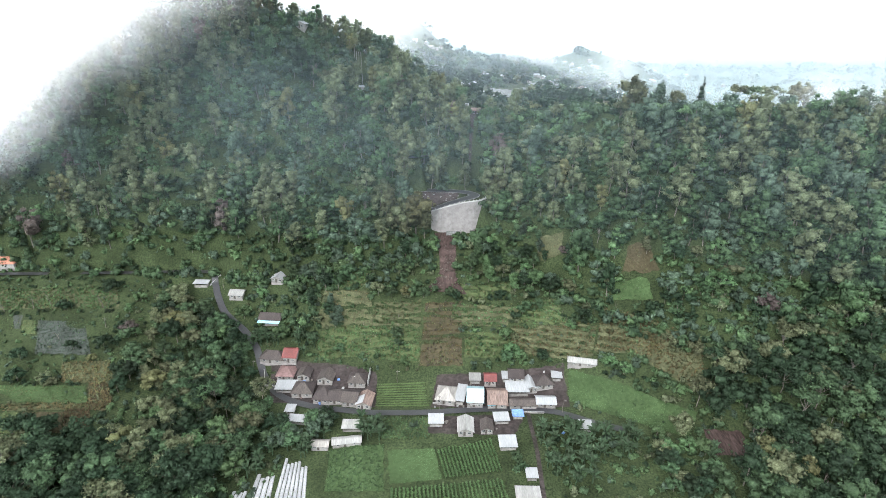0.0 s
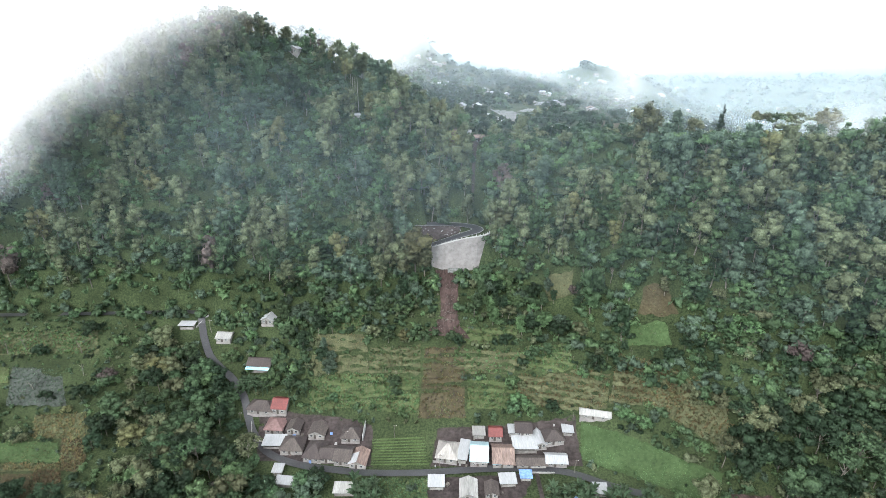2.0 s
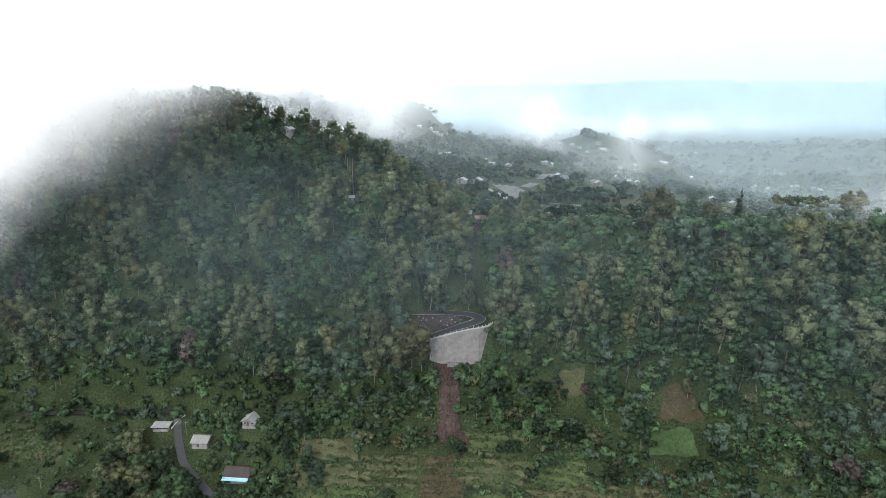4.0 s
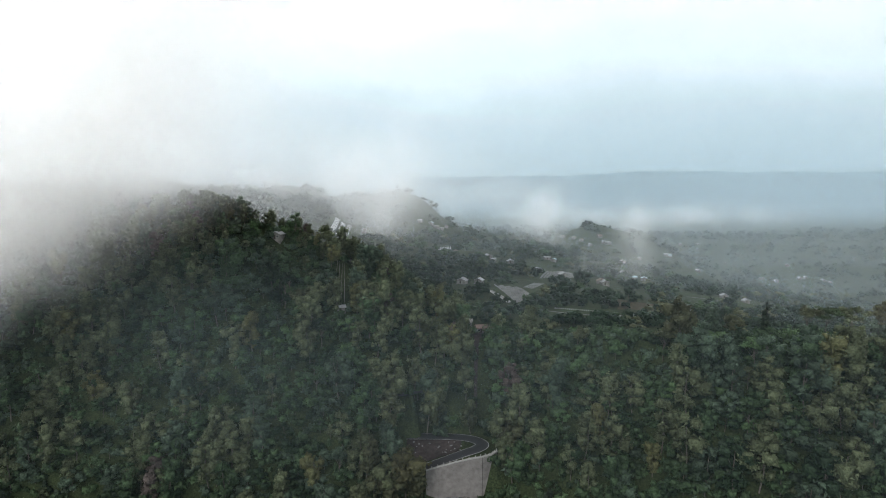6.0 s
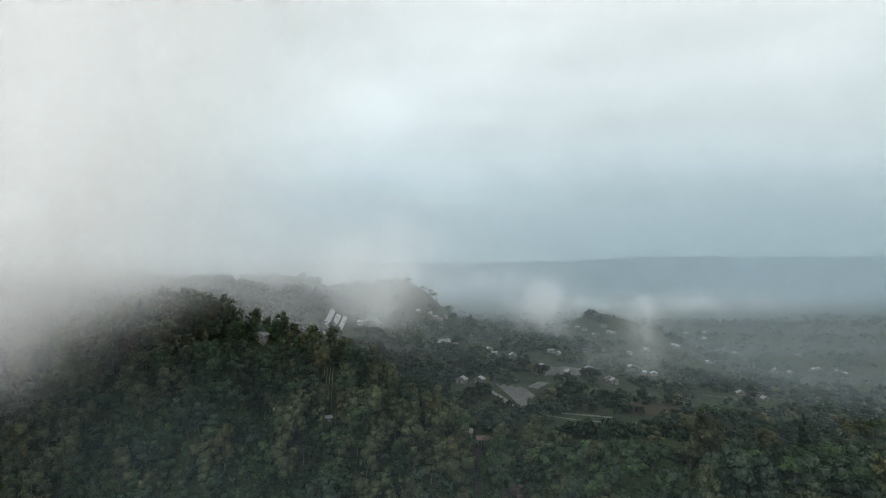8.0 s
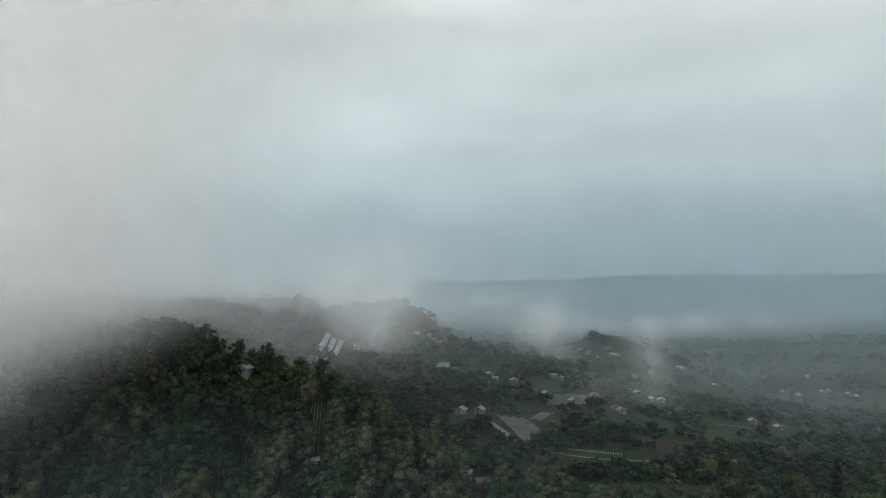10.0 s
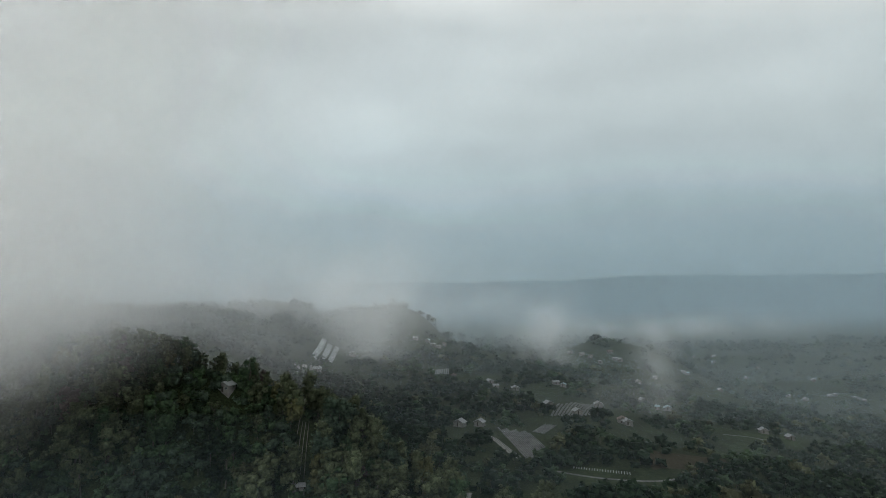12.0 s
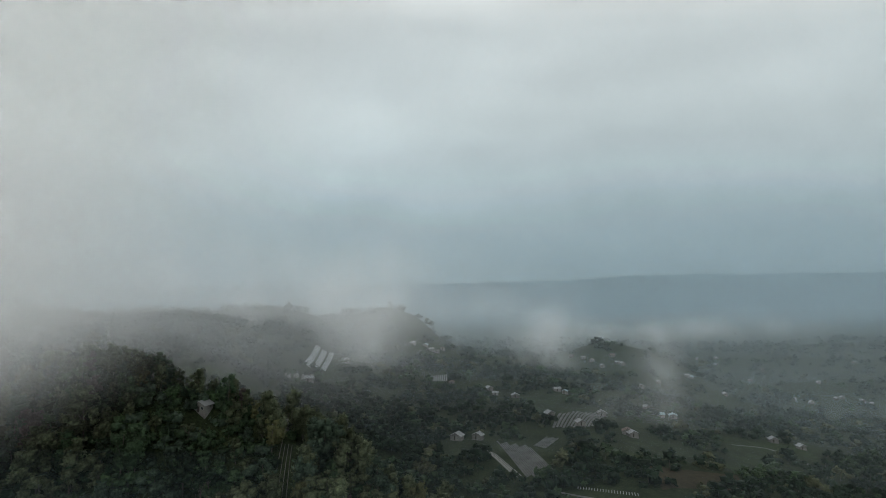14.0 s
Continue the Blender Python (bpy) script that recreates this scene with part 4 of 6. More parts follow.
def house(x, y, turn, w, d, h, form, colour, group="hamlet houses", drop=0.0, detail=True):
    """A house or shed: plinth, walls, gables, roof, door, windows; open sheds stand on posts."""
    mat, words = ROOFS[colour]
    HOMES.append((x, y))
    if group == "hamlet houses":
        d, h = d * (1.12 if form == "flat" else 1.2), max(2.1, h * 0.84)
    rise = {"flat": 0.10 * d, "gabley": 0.26 * w, "gablex": 0.27 * d, "hip": 0.34 * d}[form]
    shed = form == "flat"
    ob = thing("shed" if shed else "house", f"{'small open shed' if shed else 'low village house'} with {'an' if words[0] in 'aeio' else 'a'} {words} roof", "shed" if shed else "house", (x, y, float(ground_z(x, y - d * 0.3)) + 0.15 - drop), turn, group)
    a, b = w / 2, d / 2
    if shed:
        for px in (-a + 0.1, a - 0.1):
            for py, top in ((-b + 0.1, h - 0.1), (b - 0.1, h + rise - 0.2)):
                part("post", Build().box(px - 0.07, py - 0.07, -2.0, px + 0.07, py + 0.07, top).mesh("post", M_TIMBER), ob)
        k = Build().box(-a + 0.15, b - 0.22, -2.0, a - 0.15, b - 0.1, h + rise - 0.25)
        k.box(-a + 0.02, -b + 0.6, -2.0, -a + 0.12, b - 0.25, h - 0.25).box(a - 0.12, -b + 0.6, -2.0, a - 0.02, b - 0.25, h - 0.25)
        k.box(-a + 0.2, -b + 0.3, -2.0, a - 0.2, -b + 0.4, h * 0.45)
        part("wall", k.mesh("wall", M_WALL), ob)
    else:
        k = Build().box(-a, -b, -0.05, a, -b + 0.18, h - 0.2).box(-a, b - 0.18, -0.05, a, b, h - 0.2)
        k.box(-a, -b + 0.18, -0.05, -a + 0.18, b - 0.18, h - 0.2).box(a - 0.18, -b + 0.18, -0.05, a, b - 0.18, h - 0.2)
        part("wall", k.mesh("wall", M_WALL), ob)
        part("plinth", Build().box(-a - 0.15, -b - 0.15, -2.6, a + 0.15, b + 0.15, -0.05).mesh("plinth", M_CONCRETE), ob)
        if form == "gabley":
            for s in (-1, 1):
                y0, y1 = sorted((s * b, s * (b - 0.16)))
                part("gable", Build().hull([(-a, y0, h - 0.2), (a, y0, h - 0.2), (a, y1, h - 0.2), (-a, y1, h - 0.2), (-0.1, y0, h + rise - 0.22), (0.1, y0, h + rise - 0.22), (0.1, y1, h + rise - 0.22), (-0.1, y1, h + rise - 0.22)]).mesh("gable", M_WALL), ob)
        elif form == "gablex":
            for s in (-1, 1):
                x0, x1 = sorted((s * a, s * (a - 0.16)))
                part("gable", Build().hull([(x0, -b, h - 0.2), (x1, -b, h - 0.2), (x1, b, h - 0.2), (x0, b, h - 0.2), (x0, -0.1, h + rise - 0.22), (x1, -0.1, h + rise - 0.22), (x1, 0.1, h + rise - 0.22), (x0, 0.1, h + rise - 0.22)]).mesh("gable", M_WALL), ob)
        door_x = -a * 0.15
        part("door", Build().box(door_x - 0.45, -b - 0.05, 0, door_x + 0.45, -b + 0.02, 2.0).mesh("door", M_DARK), ob)
        if detail:
            for wx in (-a * 0.62, a * 0.5):
                win = part("window", Build().box(wx - 0.62, -b - 0.07, 0.85, wx + 0.62, -b - 0.005, 0.95).box(wx - 0.62, -b - 0.07, 1.85, wx + 0.62, -b - 0.005, 1.95).box(wx - 0.62, -b - 0.07, 0.95, wx - 0.53, -b - 0.005, 1.85).box(wx + 0.53, -b - 0.07, 0.95, wx + 0.62, -b - 0.005, 1.85).box(wx - 0.03, -b - 0.06, 0.95, wx + 0.03, -b - 0.005, 1.85).mesh("window", M_KERB), ob)
                # opaque pane on the wall face, coloured dark in place of a shaded recess
                part("pane", Build().box(wx - 0.53, -b - 0.03, 0.95, wx + 0.53, -b - 0.004, 1.85).mesh("pane", M_GLASS), win)
    lay_roof(ob, mat, words + " roof", w, d, h, form, rise)
    if colour == "blue":
        part("awning", Build().slab((-a - 0.3, -b - 2.2, h - 0.75), (a + 0.3, -b - 2.2, h - 0.75), (a + 0.3, -b - 0.4, h - 0.3), (-a - 0.3, -b - 0.4, h - 0.3), 0.07).mesh("awning", M_BLUE), ob, "light blue sheet awning")
    if colour == "patch":
        part("sheet", Build().slab((-a - 0.6, -b - 0.5, h - 0.02), (-0.1, -b - 0.5, h + rise + 0.1), (-0.1, b * 0.3, h + rise + 0.1), (-a - 0.6, b * 0.3, h - 0.02), 0.06).mesh("sheet", M_ZINC), ob, "white metal sheet over the tiles")
    return ob


house(-76.1, 225.3, -8, 11.6, 6, 2.8, "hip", "tile")
house(-67.6, 224.9, -4, 6.1, 7, 3.6, "gablex", "red")
house(-68.3, 216.8, -4, 7.5, 6.5, 3.0, "hip", "faded")
house(-66.5, 207.3, 0, 8.3, 5, 2.8, "flat", "white")
house(-58.3, 205.6, -1, 9.0, 7, 2.8, "hip", "tile")
house(-59.6, 214.9, -5, 5.4, 5, 2.8, "gabley", "tile")
house(-48.9, 212.2, -7, 6.7, 6, 2.8, "gabley", "tile")
house(-48.3, 201.9, -9, 7.2, 8, 2.8, "hip", "tile")
house(-42.7, 200.4, 0, 5.7, 6, 2.8, "gablex", "tile")
house(-36.1, 199.5, -7, 6.3, 7, 2.8, "gablex", "tile")
house(-29.7, 197.6, -6, 6.3, 7, 2.8, "gabley", "patch")
house(-34.3, 209.4, -3, 7.5, 6, 2.8, "hip", "tile")
house(-80.9, 243.0, -5, 10.4, 6, 2.8, "gablex", "blue")
house(-121.8, 263.4, -1, 6.9, 4.5, 2.5, "flat", "white")
house(-101.1, 255.9, -5, 6.7, 5, 2.6, "gablex", "pale")
house(-80.7, 262.5, -8, 6.0, 6, 2.8, "gabley", "white")
house(-56.3, 186.8, -7, 8.5, 3, 2.2, "flat", "white")
house(-61.4, 192.9, -3, 3.3, 3.5, 2.2, "flat", "white")
house(-45.1, 173.2, -2, 6.5, 3, 2.2, "gablex", "grey")
house(-34.7, 174.6, 9, 11.0, 3, 2.4, "gablex", "pale")
house(-33.2, 182.9, -1, 8.1, 4, 2.4, "flat", "pale")
house(6.1, 200.5, -9, 8.2, 8, 3.0, "hip", "grey")
house(12.6, 200.3, -12, 3.4, 9, 2.8, "flat", "white")
house(18.8, 199.1, -4, 6.6, 9, 3.6, "gablex", "ice")
house(19.2, 208.4, -1, 4.4, 4, 2.6, "flat", "pale")
house(26.1, 208.1, -2, 4.9, 5, 3.0, "gablex", "red")
house(28.3, 198.1, -2, 8.0, 9, 3.0, "gablex", "rust")
house(33.5, 208.8, -2, 3.2, 4, 2.6, "flat", "white")
house(37.9, 209.7, -3, 6.4, 6, 2.8, "gablex", "tile")
house(37.7, 202.6, 0, 9.4, 6, 3.2, "flat", "white")
house(44.0, 205.1, 4, 4.4, 7, 2.8, "gabley", "white")
house(49.8, 206.0, 6, 7.7, 6, 2.8, "hip", "tile")
house(56.2, 207.4, -5, 3.9, 3.5, 2.6, "flat", "white")
house(39.3, 194.7, -1, 11.5, 4, 2.4, "gablex", "tile")
house(49.4, 195.5, -2, 8.0, 4.5, 2.6, "gablex", "white")
house(1.4, 185.7, 0, 5.5, 4.5, 2.6, "flat", "white")
house(13.7, 182.2, -2, 6.0, 7, 2.8, "gabley", "pale")
house(22.5, 181.9, -2, 4.5, 5, 2.4, "gabley", "tile")
house(29.0, 186.1, 3, 5.7, 4, 2.6, "flat", "white")
house(36.3, 188.0, -1, 3.9, 3, 2.2, "flat", "bluetarp")
house(30.2, 172.7, 1, 6.3, 5, 2.6, "flat", "white")
house(37.5, 157.2, -1, 3.6, 3.5, 2.4, "flat", "white")
house(34.8, 148.6, -1, 8.2, 4, 2.6, "flat", "pale")
house(63.4, 180.5, -4, 4.4, 4, 2.4, "flat", "white")
house(68.1, 210.9, -12, 12.2, 3.5, 2.0, "gablex", "pale")
house(-233.1, 276.6, 2, 15.4, 6, 2.6, "hip", "orange")
# awnings, tanks, walls and clutter of the hamlet
for x, y, w, d, z, m, words in ((25.6, 192.9, 3.6, 1.8, 2.5, M_TEAL, "teal tarpaulin awning"), (19, 193.4, 5.6, 1.6, 2.6, M_PALE, "pale sheet awning"), (34, 192.4, 4.5, 1.6, 2.3, M_RUST, "rusty sheet awning")):
    aw = thing("awning", f"{words} on thin poles before a house", "awning", (x, y + 0.6, float(ground_z(x, y)) + 0.1))
    part("canopy", Build().slab((-w / 2, -d / 2, z - 0.3), (w / 2, -d / 2, z - 0.3), (w / 2, d / 2, z), (-w / 2, d / 2, z), 0.05).mesh("canopy", m), aw)
    for s in (-1, 1):
        part("pole", Build().box(s * w * 0.46 - 0.05, -d / 2 + 0.05, 0, s * w * 0.46 + 0.05, -d / 2 + 0.15, z - 0.3).mesh("pole", M_TIMBER), aw)


def yard_wall(x0, y0, x1, y1, high, mat=M_WALL, words="low plastered yard wall"):
    z = min(float(ground_z(x0, y0)), float(ground_z(x1, y1)))
    n = np.array([-(y1 - y0), x1 - x0]) / math.hypot(x1 - x0, y1 - y0) * 0.1
    c = [(x0 - n[0], y0 - n[1]), (x1 - n[0], y1 - n[1]), (x1 + n[0], y1 + n[1]), (x0 + n[0], y0 + n[1])]
    zs = (float(ground_z(x0, y0)), float(ground_z(x1, y1)), float(ground_z(x1, y1)), float(ground_z(x0, y0)))
    ob = thing("yard_wall", words, "wall", (x0, y0, z))
    part("masonry", Build().hull([(px - x0, py - y0, -0.8) for px, py in c] + [(px - x0, py - y0, q + high - z) for (px, py), q in zip(c, zs)]).mesh("masonry", mat), ob)
    part("coping", Build().hull([(px - x0, py - y0, q + high - z) for (px, py), q in zip(c, zs)] + [(px - x0, py - y0, q + high - z + 0.08) for (px, py), q in zip(c, zs)]).mesh("coping", M_KERB), ob)


yard_wall(-77, 209.5, -64, 206.6, 0.9)
yard_wall(-80, 220, -77, 210, 0.8)
yard_wall(-29.5, 206.5, -28.8, 212.5, 3.0, M_KERB, "tall white rendered boundary wall")
yard_wall(34, 190.4, 48, 189.8, 0.8, M_WALL, "long low plastered wall beside the lane")
yard_wall(0, 196.5, 3, 196.2, 0.9)
yard_wall(-117.5, 262, -112.8, 267, 0.7, M_KERB, "pale kerb wall at the lane's fork")
rng = np.random.default_rng(33)
for k in range(46):
    x, y = (rng.uniform(0, 58), rng.choice([rng.uniform(193.8, 195.2), rng.uniform(203, 211), rng.uniform(178, 188)])) if k % 2 else (rng.uniform(-76, -30), rng.uniform(196.5, 222))
    if k % 2 == 0 and abs((x + 50) * 0.55 + (y - 205)) > 11:
        continue
    z, s = float(ground_z(x, y)) + 0.12, rng.uniform(0.35, 0.8)
    m = [M_ZINC, M_TIMBER, M_PALE, M_TARP, M_KERB, M_RUST][rng.integers(0, 6)]
    if k % 3:
        ob = thing("crate", f"{m.name.replace('_', ' ')} crate standing in a yard", "crate", (x, y, z), rng.uniform(0, 90), "yard clutter")
        part("box", Build().box(-s, -s * 0.7, 0, s, s * 0.7, s).mesh("box", m), ob)
        part("lid", Build().box(-s * 1.04, -s * 0.74, s, s * 1.04, s * 0.74, s + 0.06).mesh("lid", m), ob)
    else:
        ob = thing("water_tank", f"{m.name.replace('_', ' ')} water tank in a yard", "tank", (x, y, z), 0, "yard clutter")
        v, f = limb((0, 0, 0), (0, 0.02, s * 1.8), s * 0.7, s * 0.66, 10)
        part("barrel", quad_mesh("barrel", v, f, [m], None, True), ob)
        v, f = limb((0, 0, s * 1.75), (0, 0.02, s * 1.95), s * 0.72, s * 0.3, 10)
        part("cap", quad_mesh("cap", v, f, [m], None, True), ob)
# lamp and wire poles
for x, y, h in ((-16, 207.5, 7), (-36, 206, 6.5), (3, 193.9, 7), (56, 189.6, 7), (-84, 218.5, 7), (-109, 259, 7)):
    ob = thing("utility_pole", "slim grey utility pole with a short crossarm", "pole", (x, y, float(ground_z(x, y))), 0, "utility poles")
    v, f = limb((0, 0, -0.8), (0, 0.01, h), 0.13, 0.08, 6)
    part("pole", quad_mesh("pole", v, f, [M_TIMBER], None, True), ob)
    part("crossarm", Build().box(-0.7, -0.05, h - 0.6, 0.7, 0.05, h - 0.48).mesh("crossarm", M_TIMBER), ob)
    part("lamp", Build().box(0.5, -0.12, h - 0.48, 0.9, 0.12, h - 0.36).mesh("lamp", M_KERB), ob, "white lamp head")


# ---- trees and plants round the hamlet, each a thing of its own ----
LOW = {"tall": [make_tree(200 + k, "tall", 14, 5.2, 560, 0.85, core=0.68) for k in range(3)], "broad": [make_tree(210 + k, "broad", 10, 5.6, 620, 0.85, 14, core=0.68) for k in range(4)],
       "spread": [make_tree(220 + k, "spread", 13, 5.8, 560, 0.8) for k in range(2)], "bush": [make_tree(230 + k, "bush", 3.2, 2.4, 150, 0.65, 3) for k in range(3)]}
WORDS = {L_OLIVE.name: "olive green", L_GREEN.name: "mid green", L_DEEP.name: "deep green", L_FRESH.name: "fresh light green", L_GOLD.name: "yellowing", L_RUSTY.name: "russet brown", L_BLUE.name: "grey-green"}
SHAPES = {"tall": "tall slender tree with a", "broad": "broad round-headed tree with a", "spread": "flat-topped tree with pale bare stem and", "bush": "dense low bush with a"}


def grow(form, mat, x, y, scale, rng, group="valley trees"):
    tree = LOW[form][rng.integers(0, len(LOW[form]))]
    words = f"{SHAPES[form]} {WORDS[mat.name]} crown"
    return plant_tree("bush" if form == "bush" else "tree", tree, (mat, M_BARK), x, y, rng.uniform(0, 360), scale, words, "bush" if form == "bush" else "tree", group)


def wood(seed, corners, step, forms, mats, group, scale=(0.75, 1.2), keep=1.0, thick=False):
    """Trees over a four-cornered stretch of land; a thick wood, whose trees nobody could count, is one growth."""
    spots = []
    trees = [t for f in forms for t in LOW[f][:2]]
    rng = np.random.default_rng(seed)
    q = np.array(corners, float)
    nu, nv = (max(1, int(np.linalg.norm(q[a] - q[b]) / step)) for a, b in ((0, 1), (0, 3)))
    for i in range(nu):
        for j in range(nv):
            x, y = on_quad(q, (i + rng.uniform(0.1, 0.9)) / nu, (j + rng.uniform(0.1, 0.9)) / nv)
            if any(abs(x - hx) < 5.5 and -8 < y - hy < 4.5 for hx, hy in HOMES):
                continue
            if 107 < x < 128 and 156 < y < 178:
                continue
            if rng.random() > keep or np.min(np.hypot(lane[:, 0] - x, lane[:, 1] - y)) < 3.0:
                continue
            if thick:
                spots.append((x, y, float(ground_z(x, y)) - 0.2, rng.uniform(0, 6.28), rng.uniform(*scale), rng.integers(0, len(trees)), rng.integers(0, len(mats))))
            else:
                grow(forms[rng.integers(0, len(forms))], mats[rng.integers(0, len(mats))], x, y, rng.uniform(*scale), rng, group)
    if thick:
        stamp("thicket", "thick mixed wood of the " + group, "woodland", spots, trees, mats + [M_WOODBARK])


MIXED = [L_GREEN, L_DEEP, L_GREEN, L_DEEP, L_GREEN, L_DEEP, L_FRESH, L_OLIVE, L_OLIVE]
LUSH = [L_GREEN, L_BLUE, L_GREEN, L_FRESH, L_BLUE, L_DEEP]
wood(301, [(-118, 158), (-74, 158), (-72, 198), (-112, 208)], 6.2, ["broad", "tall", "broad", "broad", "spread"], MIXED, "western valley wood", (0.7, 1.1))
wood(302, [(-146, 206), (-86, 204), (-90, 232), (-132, 256)], 6.2, ["broad", "tall", "broad", "bush"], MIXED, "western valley wood", (0.65, 1.05))
wood(303, [(-180, 128), (-80, 128), (-80, 160), (-164, 180)], 6.4, ["broad", "tall", "spread"], [L_DEEP, L_GREEN, L_DEEP, L_DEEP, L_OLIVE], "western valley side", (0.8, 1.35), thick=True)
wood(304, [(-76, 166), (-46, 176), (-44, 189), (-74, 200)], 4.4, ["broad", "bush", "broad"], [L_DEEP, L_GREEN, L_DEEP, L_GREEN, L_BLUE], "trees below the lane", (0.5, 0.85))
wood(305, [(-156, 222), (-140, 222), (-130, 246), (-154, 246)], 5.8, ["broad", "bush", "tall"], MIXED, "western field hedges", (0.45, 0.9), 0.85, thick=True)
wood(306, [(-108, 236), (-84, 228), (-70, 232), (-88, 262)], 5.5, ["broad", "bush", "bush"], MIXED, "trees round the upper houses", (0.5, 0.85), 0.75)
wood(307, [(-72, 242), (-46, 234), (-40, 256), (-78, 262)], 6.0, ["broad", "tall", "bush"], LUSH, "trees at the wood's foot", (0.55, 0.9))
wood(308, [(84, 146), (108, 142), (108, 166), (88, 176)], 5.4, ["broad", "bush", "broad"], MIXED, "eastern valley wood", (0.5, 0.9))
wood(309, [(110, 126), (190, 126), (184, 194), (116, 198)], 6.2, ["broad", "tall", "spread", "broad"], [L_DEEP, L_GREEN, L_DEEP, L_DEEP, L_OLIVE, L_DEEP, L_GREEN], "eastern valley side", (0.8, 1.4), thick=True)
wood(311, [(14, 240), (60, 236), (54, 262), (28, 268)], 6.0, ["bush", "broad", "tall"], LUSH, "trees beside the slip", (0.5, 0.85))
wood(312, [(-40, 250), (-6, 248), (-4, 268), (-40, 262)], 6.0, ["bush", "broad", "tall"], LUSH, "trees beside the slip", (0.5, 0.9))
wood(313, [(-48, 214), (-40, 212), (-44, 240), (-56, 242)], 6.0, ["bush", "broad"], [L_GREEN, L_FRESH, L_BLUE], "garden edge trees", (0.5, 0.8))
wood(314, [(16, 211.5), (62, 211), (62, 216), (18, 217)], 5.0, ["bush", "bush", "broad"], [L_DEEP, L_GREEN, L_FRESH], "hedge behind the houses", (0.45, 0.7), 0.75)
wood(315, [(-260, 160), (-186, 156), (-190, 188), (-256, 204)], 7.5, ["broad", "tall", "bush"], MIXED, "far western edge", (0.6, 1.05), 0.85, thick=True)
wood(317, [(-240, 256), (-130, 258), (-128, 266), (-240, 266)], 5.0, ["bush"], MIXED, "lane verge", (0.3, 0.7), 0.7, thick=True)
wood(318, [(-150, 240), (-122, 246), (-122, 258), (-150, 256)], 5.5, ["bush", "broad"], MIXED, "lane verge above the wood", (0.45, 0.8), 0.85, thick=True)
wood(319, [(-78, 258), (-40, 252), (-38, 262), (-110, 274)], 5.0, ["broad", "bush", "tall"], LUSH, "wood edge", (0.5, 0.9), 0.9, thick=True)
wood(320, [(-60, 178), (-24, 178), (-22, 187.5), (-62, 189.5)], 4.6, ["broad", "broad", "bush"], [L_DEEP, L_DEEP, L_GREEN], "trees among the sheds", (0.32, 0.55), 0.8)
wood(321, [(-88, 212), (-78, 208), (-74, 224), (-90, 246)], 5.0, ["broad", "broad", "bush"], [L_DEEP, L_GREEN, L_DEEP, L_OLIVE], "trees beside the lane", (0.5, 0.8), 0.9)
wood(322, [(-106, 238), (-62, 226), (-57, 256), (-106, 264)], 4.6, ["bush", "broad", "bush"], [L_DEEP, L_GREEN, L_DEEP, L_FRESH], "trees round the upper houses", (0.45, 0.8), 0.8, thick=True)
wood(316, [(-44, 212.5), (-6, 210), (-6, 213.5), (-44, 218)], 5.0, ["bush"], [L_GREEN, L_FRESH, L_OLIVE], "garden hedge", (0.4, 0.75), 0.7)
rng = np.random.default_rng(330)
for form, mat, x, y, s in (("tall", L_GOLD, -9.5, 271, 1.8), ("tall", L_OLIVE, -5, 270.5, 1.45), ("broad", L_OLIVE, -14, 270, 1.5), ("tall", L_OLIVE, -17, 270, 1.5), ("tall", L_OLIVE, -25, 273, 1.4), ("tall", L_OLIVE, -16, 283, 1.35), ("tall", L_GREEN, -24, 286, 1.3), ("tall", L_OLIVE, 30.5, 280, 1.25), ("tall", L_OLIVE, -26, 266, 1.2),
                           ("tall", L_OLIVE, -22, 270, 0.95), ("broad", L_FRESH, -14, 248, 0.75), 
                           ("broad", L_RUSTY, 143, 206, 0.95), ("broad", L_OLIVE, 100, 176, 0.9), ("tall", L_GOLD, 127, 160, 0.95), ("tall", L_GOLD, 136, 150, 0.95), ("broad", L_OLIVE, 34, 246, 0.75),
                           ("bush", L_FRESH, -30, 214, 1.3), ("bush", L_FRESH, -14, 215, 1.4), ("bush", L_BLUE, -8, 184, 1.0), ("bush", L_GREEN, 34, 160, 1.4), ("broad", L_GREEN, 33, 164, 0.5)):
    grow(form, mat, x, y, s, rng, "single trees")

